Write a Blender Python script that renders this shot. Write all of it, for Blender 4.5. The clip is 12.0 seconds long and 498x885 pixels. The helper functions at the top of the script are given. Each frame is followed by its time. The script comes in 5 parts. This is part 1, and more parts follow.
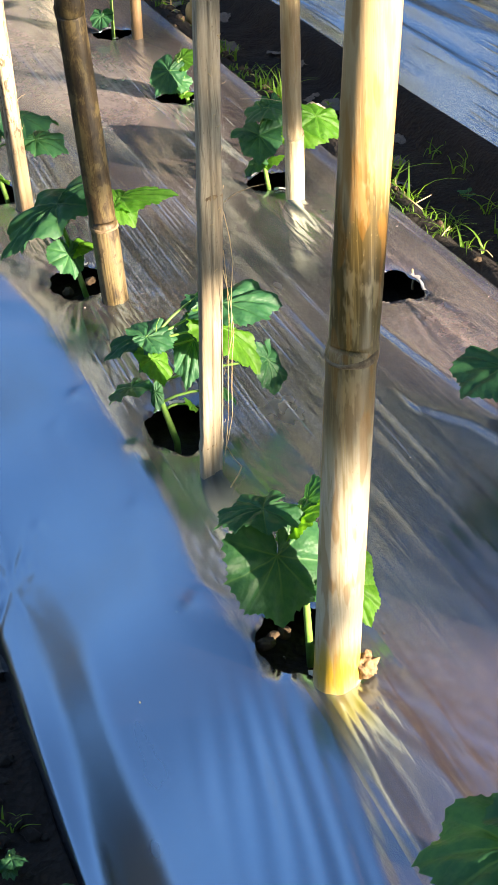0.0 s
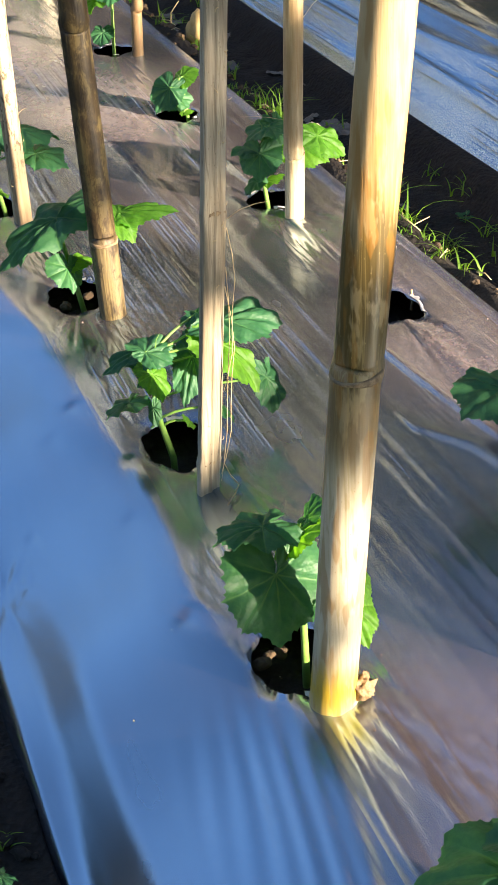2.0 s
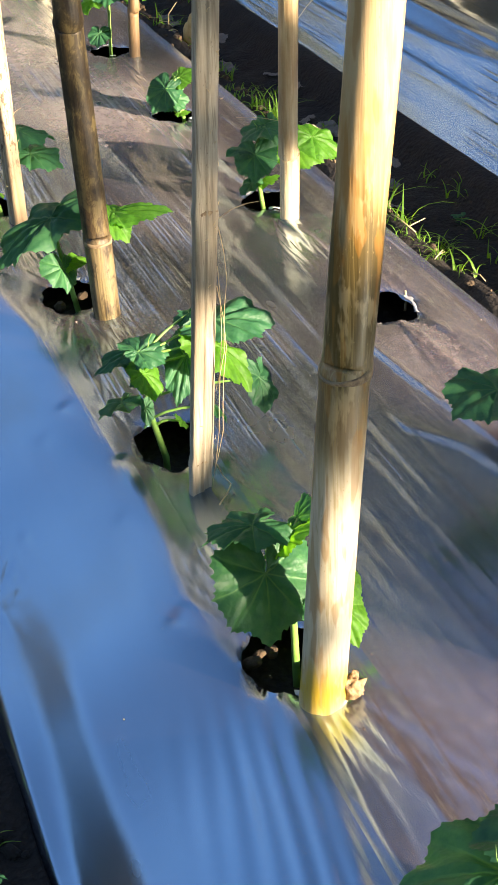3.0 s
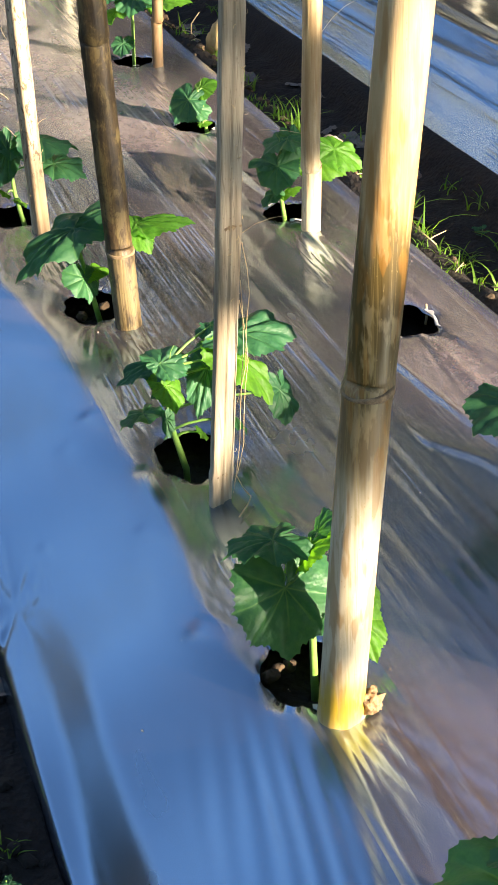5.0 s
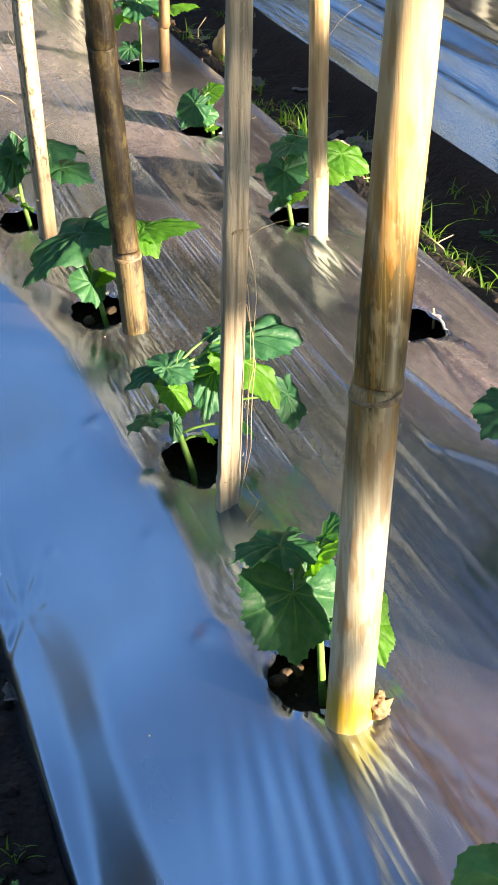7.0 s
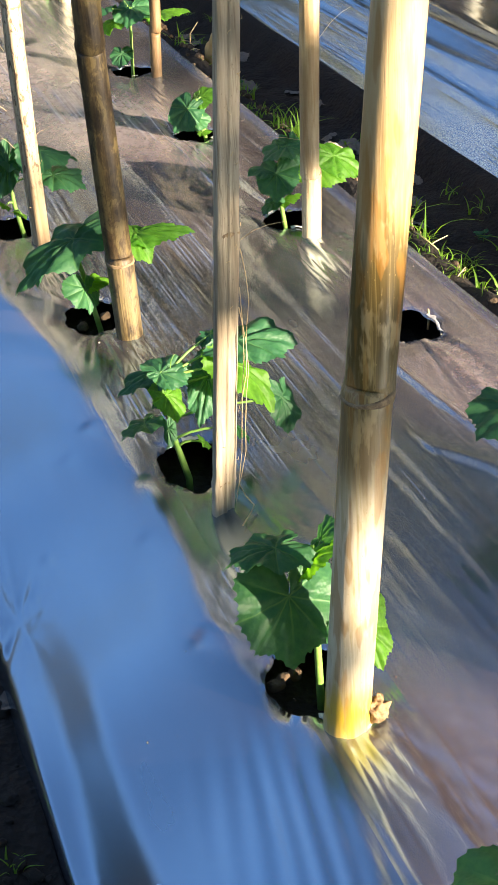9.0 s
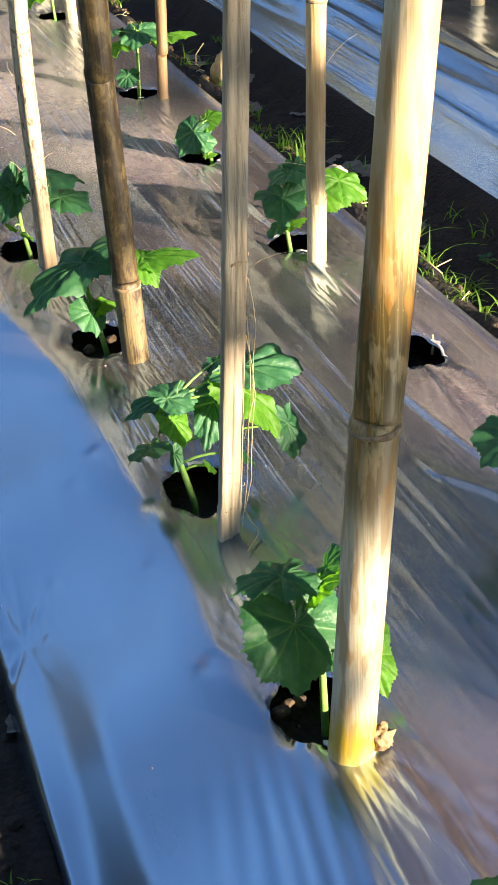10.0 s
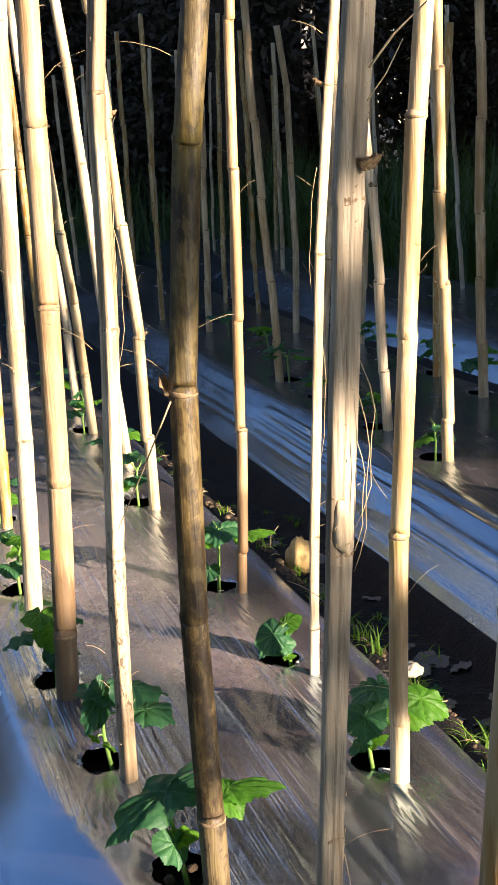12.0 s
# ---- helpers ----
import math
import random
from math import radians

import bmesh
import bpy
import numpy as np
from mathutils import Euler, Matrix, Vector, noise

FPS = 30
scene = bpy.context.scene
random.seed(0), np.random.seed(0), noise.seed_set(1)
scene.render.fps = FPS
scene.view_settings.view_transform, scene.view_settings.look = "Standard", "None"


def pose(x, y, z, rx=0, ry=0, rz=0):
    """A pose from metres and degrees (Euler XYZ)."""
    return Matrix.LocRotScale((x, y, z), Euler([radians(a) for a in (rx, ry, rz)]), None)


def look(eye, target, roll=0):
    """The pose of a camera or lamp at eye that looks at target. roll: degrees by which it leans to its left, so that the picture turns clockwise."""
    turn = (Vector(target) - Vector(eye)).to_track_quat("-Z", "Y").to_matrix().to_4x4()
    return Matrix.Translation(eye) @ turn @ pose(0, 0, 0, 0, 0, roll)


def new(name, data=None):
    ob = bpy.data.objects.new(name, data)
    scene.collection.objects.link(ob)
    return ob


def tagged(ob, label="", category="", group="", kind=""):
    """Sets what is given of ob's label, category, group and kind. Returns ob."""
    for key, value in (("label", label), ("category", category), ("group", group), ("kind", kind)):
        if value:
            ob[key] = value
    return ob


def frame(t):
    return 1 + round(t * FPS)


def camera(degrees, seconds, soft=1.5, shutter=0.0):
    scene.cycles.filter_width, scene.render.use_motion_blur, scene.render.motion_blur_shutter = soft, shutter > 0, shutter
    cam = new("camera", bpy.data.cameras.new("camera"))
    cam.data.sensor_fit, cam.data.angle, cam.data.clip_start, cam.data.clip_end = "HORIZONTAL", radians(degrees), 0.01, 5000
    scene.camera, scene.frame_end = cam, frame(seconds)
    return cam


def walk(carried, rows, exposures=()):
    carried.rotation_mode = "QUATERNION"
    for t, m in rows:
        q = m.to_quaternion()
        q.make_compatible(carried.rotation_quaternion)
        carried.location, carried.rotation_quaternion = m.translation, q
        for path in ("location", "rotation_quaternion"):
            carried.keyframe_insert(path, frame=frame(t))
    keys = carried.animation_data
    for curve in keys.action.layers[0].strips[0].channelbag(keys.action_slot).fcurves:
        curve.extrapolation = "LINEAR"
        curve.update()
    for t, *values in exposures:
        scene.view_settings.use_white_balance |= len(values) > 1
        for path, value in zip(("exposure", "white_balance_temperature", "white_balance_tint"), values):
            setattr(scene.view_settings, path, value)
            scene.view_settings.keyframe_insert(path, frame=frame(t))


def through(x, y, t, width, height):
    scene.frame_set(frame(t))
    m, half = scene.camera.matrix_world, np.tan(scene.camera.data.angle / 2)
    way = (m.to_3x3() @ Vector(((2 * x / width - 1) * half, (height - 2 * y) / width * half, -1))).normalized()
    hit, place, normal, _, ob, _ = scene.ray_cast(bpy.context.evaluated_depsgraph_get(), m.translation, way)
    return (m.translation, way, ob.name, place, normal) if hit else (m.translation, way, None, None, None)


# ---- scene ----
cam = camera(21.5, 12.0)
PATH = [
    (0, (-0.493, 0.489, 0.816), (0.026, 2.06, -0.307), -4.9),
    (0.5, (-0.487, 0.484, 0.817), (0.052, 2.056, -0.295), -4.8),
    (1, (-0.497, 0.489, 0.822), (0.044, 2.065, -0.283), -4.1),
    (1.5, (-0.496, 0.49, 0.818), (0.046, 2.068, -0.284), -3.8),
    (2, (-0.501, 0.498, 0.811), (0.042, 2.078, -0.289), -3.5),
    (2.5, (-0.493, 0.495, 0.811), (0.051, 2.075, -0.289), -3.3),
    (3, (-0.495, 0.493, 0.809), (0.05, 2.074, -0.288), -3.3),
    (5, (-0.499, 0.494, 0.818), (0.025, 2.088, -0.27), -3.1),
    (5.5, (-0.5, 0.492, 0.819), (0.02, 2.089, -0.268), -3.2),
    (6, (-0.5, 0.492, 0.819), (0.016, 2.091, -0.266), -3.3),
    (6.5, (-0.499, 0.495, 0.819), (0.016, 2.095, -0.264), -3.3),
    (7, (-0.499, 0.496, 0.816), (0.017, 2.097, -0.265), -3.3),
    (9, (-0.492, 0.498, 0.812), (0.025, 2.104, -0.264), -4.2),
    (9.5, (-0.495, 0.497, 0.814), (0.022, 2.103, -0.26), -4.2),
    (10, (-0.497, 0.498, 0.828), (0.024, 2.114, -0.229), -3.8),
    (10.1, (-0.498, 0.499, 0.841), (0.032, 2.131, -0.186), -3.6),
    (10.2, (-0.497, 0.503, 0.855), (0.046, 2.16, -0.125), -3.4),
    (10.3, (-0.497, 0.505, 0.872), (0.058, 2.188, -0.054), -3.2),
    (10.4, (-0.499, 0.507, 0.885), (0.071, 2.218, 0.019), -2.9),
    (10.5, (-0.497, 0.516, 0.897), (0.083, 2.251, 0.089), -3.0),
    (11, (-0.505, 0.529, 0.945), (0.11, 2.336, 0.347), -2.7),
    (11.5, (-0.506, 0.535, 0.969), (0.106, 2.373, 0.468), -3.0),
    (12, (-0.514, 0.539, 0.968), (0.036, 2.406, 0.504), -3.5),
]
walk(cam, [(t, look(eye, target, roll)) for t, eye, target, roll in PATH],
     exposures=[(0.0, 2.30, 6600, 15), (10.0, 2.30, 6600, 15), (10.5, 2.08, 6550, 16), (11.0, 1.88, 6450, 17), (11.5, 1.82, 6450, 20), (12.0, 1.80, 6450, 22)])

# ---- world, sun, exposure ----
SUN_AZ = Vector((0.56, -0.83, 0.0)).normalized()      # towards the sun, on the plan
SUN_EL = radians(14.0)
world = bpy.data.worlds.new("world")
scene.world = world
world.use_nodes = True
wn = world.node_tree.nodes
sky = wn.new("ShaderNodeTexSky")
sky.sky_type = "NISHITA"
sky.sun_disc = False
sky.sun_elevation = SUN_EL
sky.sun_rotation = math.atan2(SUN_AZ.x, SUN_AZ.y)
sky.air_density, sky.dust_density, sky.ozone_density = 1.0, 0.1, 2.2
wn["Background"].inputs["Strength"].default_value = 0.066
world.node_tree.links.new(sky.outputs[0], wn["Background"].inputs["Color"])

sun_data = bpy.data.lights.new("sun", "SUN")
sun_data.energy = 5.0
sun_data.angle = radians(0.6)
sun_data.color = (1.0, 0.85, 0.63)
sun = new("sun", sun_data)
to_sun = SUN_AZ * math.cos(SUN_EL) + Vector((0, 0, math.sin(SUN_EL)))
sun.matrix_world = look(to_sun * 30, (0, 0, 0))


# ---- materials ----
class Mat:
    """A small builder for node materials."""

    def __init__(self, name):
        self.m = bpy.data.materials.new(name)
        self.m.use_nodes = True
        self.t = self.m.node_tree
        self.b = self.t.nodes["Principled BSDF"]
        self.coord = self.t.nodes.new("ShaderNodeTexCoord")
        self.shift = None

    def put(self, socket, value):
        if isinstance(value, (int, float, tuple)):
            socket.default_value = (*value, 1.0) if isinstance(value, tuple) and len(value) == 3 and socket.type == "RGBA" else value
        else:
            self.t.links.new(value, socket)

    def set(self, **kw):
        for k, v in kw.items():
            self.put(self.b.inputs[k.replace("_", " ").title().replace("Ior", "IOR")], v)
        return self

    def place(self, scale=(1, 1, 1), turn=0.0, source="Object"):
        n = self.t.nodes.new("ShaderNodeMapping")
        n.inputs["Scale"].default_value = scale
        n.inputs["Rotation"].default_value = (0, 0, turn)
        if self.shift is not None:
            self.t.links.new(self.shift, n.inputs["Location"])
        self.t.links.new(self.coord.outputs[source], n.inputs["Vector"])
        return n.outputs[0]

    def noise(self, scale, at=None, detail=4.0, rough=0.55, distort=0.0):
        n = self.t.nodes.new("ShaderNodeTexNoise")
        n.inputs["Scale"].default_value = scale
        n.inputs["Detail"].default_value = detail
        n.inputs["Roughness"].default_value = rough
        n.inputs["Distortion"].default_value = distort
        self.t.links.new(at or self.place(), n.inputs["Vector"])
        return n.outputs["Fac"]

    def cells(self, scale, at=None):
        n = self.t.nodes.new("ShaderNodeTexVoronoi")
        n.inputs["Scale"].default_value = scale
        self.t.links.new(at or self.place(), n.inputs["Vector"])
        return n.outputs["Distance"]

    def ramp(self, fac, *stops):
        n = self.t.nodes.new("ShaderNodeValToRGB")
        e = n.color_ramp.elements
        while len(e) < len(stops):
            e.new(0.5)
        for el, (p, c) in zip(e, stops):
            el.position = p
            el.color = (c, c, c, 1) if isinstance(c, (int, float)) else (*c, 1)
        self.t.links.new(fac, n.inputs[0])
        return n.outputs[0]

    def mix(self, fac, a, b, how="MIX"):
        n = self.t.nodes.new("ShaderNodeMix")
        n.data_type, n.blend_type = "RGBA", how
        self.put(n.inputs[0], fac)
        self.put(n.inputs[6], a)
        self.put(n.inputs[7], b)
        return n.outputs[2]

    def math(self, how, a, b=0.0):
        n = self.t.nodes.new("ShaderNodeMath")
        n.operation = how
        self.put(n.inputs[0], a)
        self.put(n.inputs[1], b)
        return n.outputs[0]

    def attr(self, name):
        n = self.t.nodes.new("ShaderNodeAttribute")
        n.attribute_name = name
        return n.outputs["Fac"]

    def height(self):
        n = self.t.nodes.new("ShaderNodeSeparateXYZ")
        self.t.links.new(self.coord.outputs["Object"], n.inputs[0])
        return n.outputs[2]

    def chance(self):
        return self.t.nodes.new("ShaderNodeObjectInfo").outputs["Random"]

    def bump(self, height, depth, strength=1.0, after=None):
        n = self.t.nodes.new("ShaderNodeBump")
        n.inputs["Strength"].default_value = strength
        n.inputs["Distance"].default_value = depth
        self.t.links.new(height, n.inputs["Height"])
        if after is not None:
            self.t.links.new(after, n.inputs["Normal"])
        self.t.links.new(n.outputs[0], self.b.inputs["Normal"])
        return n.outputs[0]


def film_material():
    m = Mat("silver_mulch_film")

    def creases(scale, turn, distort, thin):
        n = m.noise(1.0, m.place(scale, turn), 2.0, 0.5, distort)
        return m.math("POWER", m.math("MAXIMUM", m.math("SUBTRACT", 1.0, m.math("MULTIPLY", m.math("ABSOLUTE", m.math("SUBTRACT", n, 0.5)), thin)), 0.0), 2.0)

    slack = m.attr("slack")
    fine = creases((46, 0.55, 46), 0.02, 0.02, 8.0)
    cross = creases((30, 1.1, 30), -0.12, 0.04, 9.0)
    thin = creases((105, 0.9, 105), 0.01, 0.015, 7.0)
    broad = m.noise(3.0, m.place((2.2, 0.8, 1)), 3.0)
    dust_pale = m.noise(70.0, m.place((1, 0.7, 1)), 6.0, 0.75)
    grey = m.noise(9.0, m.place((1, 0.45, 1)), 4.0, 0.6)
    speck = m.cells(75.0, m.place((1, 0.8, 1)))
    base = m.ramp(broad, (0.3, FILM_DEEP), (0.7, FILM_PALE))
    mask = m.ramp(m.noise(2.6, m.place((1.9, 0.8, 1)), 2.0), (0.48, 0.0), (0.60, 1.0))
    other = m.ramp(m.noise(3.4, m.place((1.6, 0.9, 1), 0.3), 2.0), (0.50, 0.0), (0.62, 1.0))
    h = m.math("ADD", m.math("MULTIPLY", fine, mask), m.math("MULTIPLY", m.math("MULTIPLY", cross, other), 0.35))
    h = m.math("ADD", h, m.math("MULTIPLY", m.math("MULTIPLY", thin, other), 0.40))
    # scuffed dust and whitened crease lines lie over the bright metal skin
    dusty_pale = m.ramp(dust_pale, (0.25, (0.57, 0.395, 0.41)), (0.75, (0.69, 0.52, 0.515)))
    soiled = m.ramp(m.math("MULTIPLY", m.ramp(speck, (0.03, 1.0), (0.06, 0.0)), m.ramp(dust_pale, (0.58, 0.0), (0.66, 1.0))), (0.2, 0.0), (0.8, 1.0))
    scuff = m.math("MULTIPLY", m.ramp(m.math("ADD", m.math("MULTIPLY", fine, mask), m.math("MULTIPLY", thin, other)), (0.55, 0.0), (1.0, 1.0)), m.math("MINIMUM", slack, 1.0))
    dusty_pale = m.mix(m.math("MAXIMUM", soiled, m.math("MULTIPLY", scuff, 0.35)), dusty_pale, (0.74, 0.72, 0.69))
    m.set(base_color=dusty_pale, metallic=0.0, roughness=0.5, specular_ior_level=0.3, sheen_weight=FILM_SHEEN, sheen_roughness=0.4)
    skin = m.t.nodes.new("ShaderNodeBsdfPrincipled")
    m.put(skin.inputs["Base Color"], base)
    m.put(skin.inputs["Metallic"], 1.0)
    m.put(skin.inputs["Roughness"], m.ramp(grey, (0.3, 0.21), (0.75, 0.29)))
    dust_and_lift = m.ramp(m.noise(1.0, m.place((3.2, 1.1, 1)), 3.0, 0.6, 0.3), (0.45, 0.0), (0.68, 0.032))
    # the attribute carries dust patches and painted brightening of dull film
    dust_and_lift = m.math("ADD", dust_and_lift, m.math("MULTIPLY", m.attr("dust_pale"), m.ramp(dust_pale, (0.30, 0.10), (0.70, 0.24))))
    cover = m.math("ADD", m.math("ADD", FILM_DUST, dust_and_lift), m.math("ADD", m.ramp(grey, (0.45, 0.0), (0.8, 0.038)), m.math("MULTIPLY", m.math("MAXIMUM", soiled, scuff), 0.085)))
    both = m.t.nodes.new("ShaderNodeMixShader")
    m.put(both.inputs[0], cover)
    m.t.links.new(skin.outputs[0], both.inputs[1])
    m.t.links.new(m.b.outputs[0], both.inputs[2])
    m.t.links.new(both.outputs[0], m.t.nodes["Material Output"].inputs["Surface"])
    m.t.links.new(m.bump(m.math("MULTIPLY", h, slack), 0.0010, 1.0), skin.inputs["Normal"])
    return m.m


def soil_material(name, dark, light, wet=0.85):
    m = Mat(name)
    big = m.noise(7.0, None, 6.0, 0.65)
    clod = m.noise(55.0, None, 6.0, 0.7)
    grit = m.cells(120.0)
    col = m.ramp(m.math("ADD", m.math("MULTIPLY", big, 0.55), m.math("MULTIPLY", clod, 0.45)), (0.35, dark), (0.7, light))
    m.set(base_color=col, roughness=wet)
    m.bump(m.math("ADD", clod, m.math("MULTIPLY", grit, 0.5)), 0.012, 0.9)
    return m.m


def bamboo_material(name, body, dark, blotch, glow, grain=1.0, gloss=0.42, blotchy=(0.52, 0.70), flecks=0.0, bands=(), overlaid=(), mottle=0.0, pits=None):
    """Dry bamboo: long grain, brown blotches, pale bloom and a few yellow-green patches."""
    m = Mat(name)
    off = m.t.nodes.new("ShaderNodeCombineXYZ")
    for k in range(3):
        m.put(off.inputs[k], m.math("MULTIPLY", m.chance(), 31.0 + 17 * k))
    m.shift = off.outputs[0]
    long_grain = m.noise(1.0, m.place((260, 260, 5)), 4.0, 0.6)
    streak = m.noise(1.0, m.place((80, 80, 2.4)), 4.0, 0.6, 0.12)
    stain = m.noise(1.0, m.place((75, 75, 10)), 5.0, 0.62, 0.15)
    patch = m.noise(1.0, m.place((26, 26, 4.5)), 3.0, 0.5, 0.1)
    speck = m.cells(240.0, m.place((1, 1, 0.55)))
    col = m.mix(m.ramp(streak, (0.35, 0.0), (0.68, 1.0)), body, glow)
    col = m.mix(m.ramp(stain, (blotchy[0], 0.0), (blotchy[1], 0.85)), col, blotch)
    col = m.mix(m.ramp(patch, (0.48, 0.0), (0.68, 0.7)), col, dark)
    internode = m.noise(1.0, m.place((2, 2, 3.2)), 2.0, 0.5)
    col = m.mix(m.ramp(internode, (0.5, 0.0), (0.62, 0.45)), col, blotch)
    def stain_and_shade(col, z0, z1, tint, much):
        # drips, stains and painted-in light and shade over one stretch of the cane
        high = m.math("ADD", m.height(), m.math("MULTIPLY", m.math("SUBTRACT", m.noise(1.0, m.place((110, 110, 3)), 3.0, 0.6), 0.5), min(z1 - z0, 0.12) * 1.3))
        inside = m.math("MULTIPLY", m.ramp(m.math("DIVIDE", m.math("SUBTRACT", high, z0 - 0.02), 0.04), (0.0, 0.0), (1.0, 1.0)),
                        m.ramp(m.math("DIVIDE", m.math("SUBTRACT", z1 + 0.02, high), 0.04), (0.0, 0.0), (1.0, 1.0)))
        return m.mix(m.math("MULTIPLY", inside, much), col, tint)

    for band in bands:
        col = stain_and_shade(col, *band)
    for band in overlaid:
        col = stain_and_shade(col, *band)
    if mottle:
        # lichen and dark weather stains in small irregular patches
        patchy = m.noise(1.0, m.place((58, 58, 30)), 6.0, 0.7, 0.4)
        col = m.mix(m.ramp(patchy, (0.50, 0.0), (0.57, mottle)), col, (0.24, 0.185, 0.075))
        col = m.mix(m.ramp(patchy, (0.39, mottle), (0.46, 0.0)), col, dark)
    if pits:
        worm = m.noise(1.0, m.place((150, 150, 60)), 5.0, 0.7, 0.5)
        col = m.mix(m.math("MULTIPLY", m.ramp(worm, (0.53, 0.0), (0.58, 0.9)), m.ramp(m.math("SUBTRACT", m.height(), pits[0]), (0.0, 0.0), (0.05, 1.0), (pits[1] - pits[0], 1.0), (pits[1] - pits[0] + 0.1, 0.0))), col, (0.06, 0.042, 0.025))
    if flecks:
        fleck = m.noise(1.0, m.place((105, 105, 26)), 3.0, 0.6)
        col = m.mix(m.ramp(fleck, (0.54, 0.0), (0.62, flecks)), col, (0.62, 0.49, 0.27))
        drip = m.noise(1.0, m.place((70, 70, 14)), 2.0, 0.55)
        col = m.mix(m.ramp(drip, (0.56, 0.0), (0.60, flecks)), col, (0.42, 0.19, 0.025))
    crack = m.noise(1.0, m.place((75, 75, 1.6)), 3.0, 0.6, 0.05)
    crack = m.math("MAXIMUM", m.math("SUBTRACT", 1.0, m.math("MULTIPLY", m.math("ABSOLUTE", m.math("SUBTRACT", crack, 0.56)), 70.0)), 0.0)
    col = m.mix(m.math("MULTIPLY", crack, 0.55), col, dark)
    col = m.mix(m.ramp(speck, (0.05, 0.55), (0.14, 0.0)), col, dark)
    col = m.mix(m.ramp(long_grain, (0.3, 0.35 * grain), (0.6, 0.0)), col, dark)
    tone = m.ramp(m.chance(), (0.0, (0.82, 0.80, 0.78)), (0.5, (1.0, 1.0, 1.0)), (1.0, (1.0, 0.94, 0.82)))
    col = m.mix(1.0, col, tone, "MULTIPLY")
    m.set(base_color=col, roughness=m.ramp(stain, (0.3, gloss), (0.8, gloss + 0.22)))
    m.bump(m.math("ADD", m.math("MULTIPLY", long_grain, 0.7), streak), 0.0012 * grain, 0.8)
    return m.m


def leaf_material(name, base, light, vein, through=0.45):
    m = Mat(name)
    v = m.attr("vein")
    cell = m.cells(20.0)
    mottle = m.noise(7.0, None, 4.0, 0.6)
    tone = m.ramp(m.chance(), (0.0, (0.75, 0.85, 0.8)), (0.5, (1.0, 1.0, 1.0)), (1.0, (1.12, 1.08, 0.9)))
    col = m.mix(m.ramp(mottle, (0.35, 0.0), (0.7, 1.0)), base, light)
    col = m.mix(m.ramp(v, (0.35, 0.0), (1.0, 0.55)), col, vein)
    col = m.mix(1.0, col, tone, "MULTIPLY")
    m.set(base_color=col, roughness=0.5, specular_ior_level=0.42)
    m.bump(m.math("ADD", m.math("MULTIPLY", cell, 0.55), m.math("MULTIPLY", v, -0.5)), 0.0014, 0.45)
    lucid = m.t.nodes.new("ShaderNodeBsdfTranslucent")
    m.put(lucid.inputs["Color"], m.mix(1.0, col, (2.6, 2.5, 0.7), "MULTIPLY"))
    add = m.t.nodes.new("ShaderNodeMixShader")
    add.inputs[0].default_value = through
    m.t.links.new(m.b.outputs[0], add.inputs[1])
    m.t.links.new(lucid.outputs[0], add.inputs[2])
    m.t.links.new(add.outputs[0], m.t.nodes["Material Output"].inputs["Surface"])
    return m.m


def plain_material(name, a, b, scale, rough=0.8, depth=0.001, stretch=(1, 1, 1)):
    m = Mat(name)
    n = m.noise(scale, m.place(stretch), 5.0, 0.65)
    m.set(base_color=m.ramp(n, (0.3, a), (0.7, b)), roughness=rough)
    m.bump(n, depth, 0.8)
    return m.m


# bare metal skin of the film in its deep and pale parts, its dust and the dust's fuzz
FILM_DEEP, FILM_PALE, FILM_DUST, FILM_SHEEN = (0.242, 0.356, 0.48), (0.297, 0.398, 0.505), 0.019, 0.4
FILM = film_material()
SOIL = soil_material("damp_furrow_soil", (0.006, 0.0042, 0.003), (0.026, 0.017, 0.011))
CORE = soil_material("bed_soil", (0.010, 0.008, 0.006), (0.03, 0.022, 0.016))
CRUMB = soil_material("brown_crumbly_soil", (0.04, 0.026, 0.014), (0.13, 0.085, 0.045))
DRY = soil_material("dry_crumbly_soil", (0.10, 0.065, 0.035), (0.30, 0.21, 0.12))
STRAW_CANE = bamboo_material("straw_bamboo", (0.62, 0.50, 0.29), (0.24, 0.15, 0.06), (0.38, 0.25, 0.10), (0.78, 0.67, 0.45), 1.2, 0.42, (0.48, 0.66))
PALE_CANE = bamboo_material("pale_bamboo", (0.78, 0.69, 0.50), (0.28, 0.18, 0.08), (0.48, 0.35, 0.18), (0.84, 0.76, 0.57), 1.6, 0.5, (0.5, 0.7))
TAN_CANE = bamboo_material("tan_bamboo", (0.50, 0.36, 0.20), (0.26, 0.15, 0.06), (0.36, 0.22, 0.10), (0.64, 0.50, 0.32), 1.2, 0.42, (0.5, 0.66), 0.0,
                           [(-0.1, 0.24, (0.11, 0.07, 0.035), 0.85), (0.62, 0.80, (0.30, 0.19, 0.09), 0.5)])
# the overlaid band paints in the shaded lower stretch, beside the dark pits
PITTED_CANE = bamboo_material("pitted_bamboo", (0.76, 0.66, 0.48), (0.16, 0.10, 0.05), (0.50, 0.37, 0.2), (0.86, 0.78, 0.6), 1.8, 0.5, (0.56, 0.66), 0.0,
                              [(-0.1, 0.17, (0.18, 0.12, 0.06), 0.45), (0.98, 1.2, (0.22, 0.16, 0.10), 0.8)], [(0.07, 0.36, (0.42, 0.35, 0.26), 0.65)], 0.0, (0.06, 0.34))
GREY_CANE = bamboo_material("grey_split_bamboo", (0.44, 0.37, 0.26), (0.13, 0.095, 0.055), (0.29, 0.225, 0.14), (0.62, 0.55, 0.41), 1.3, 0.6, (0.6, 0.8))
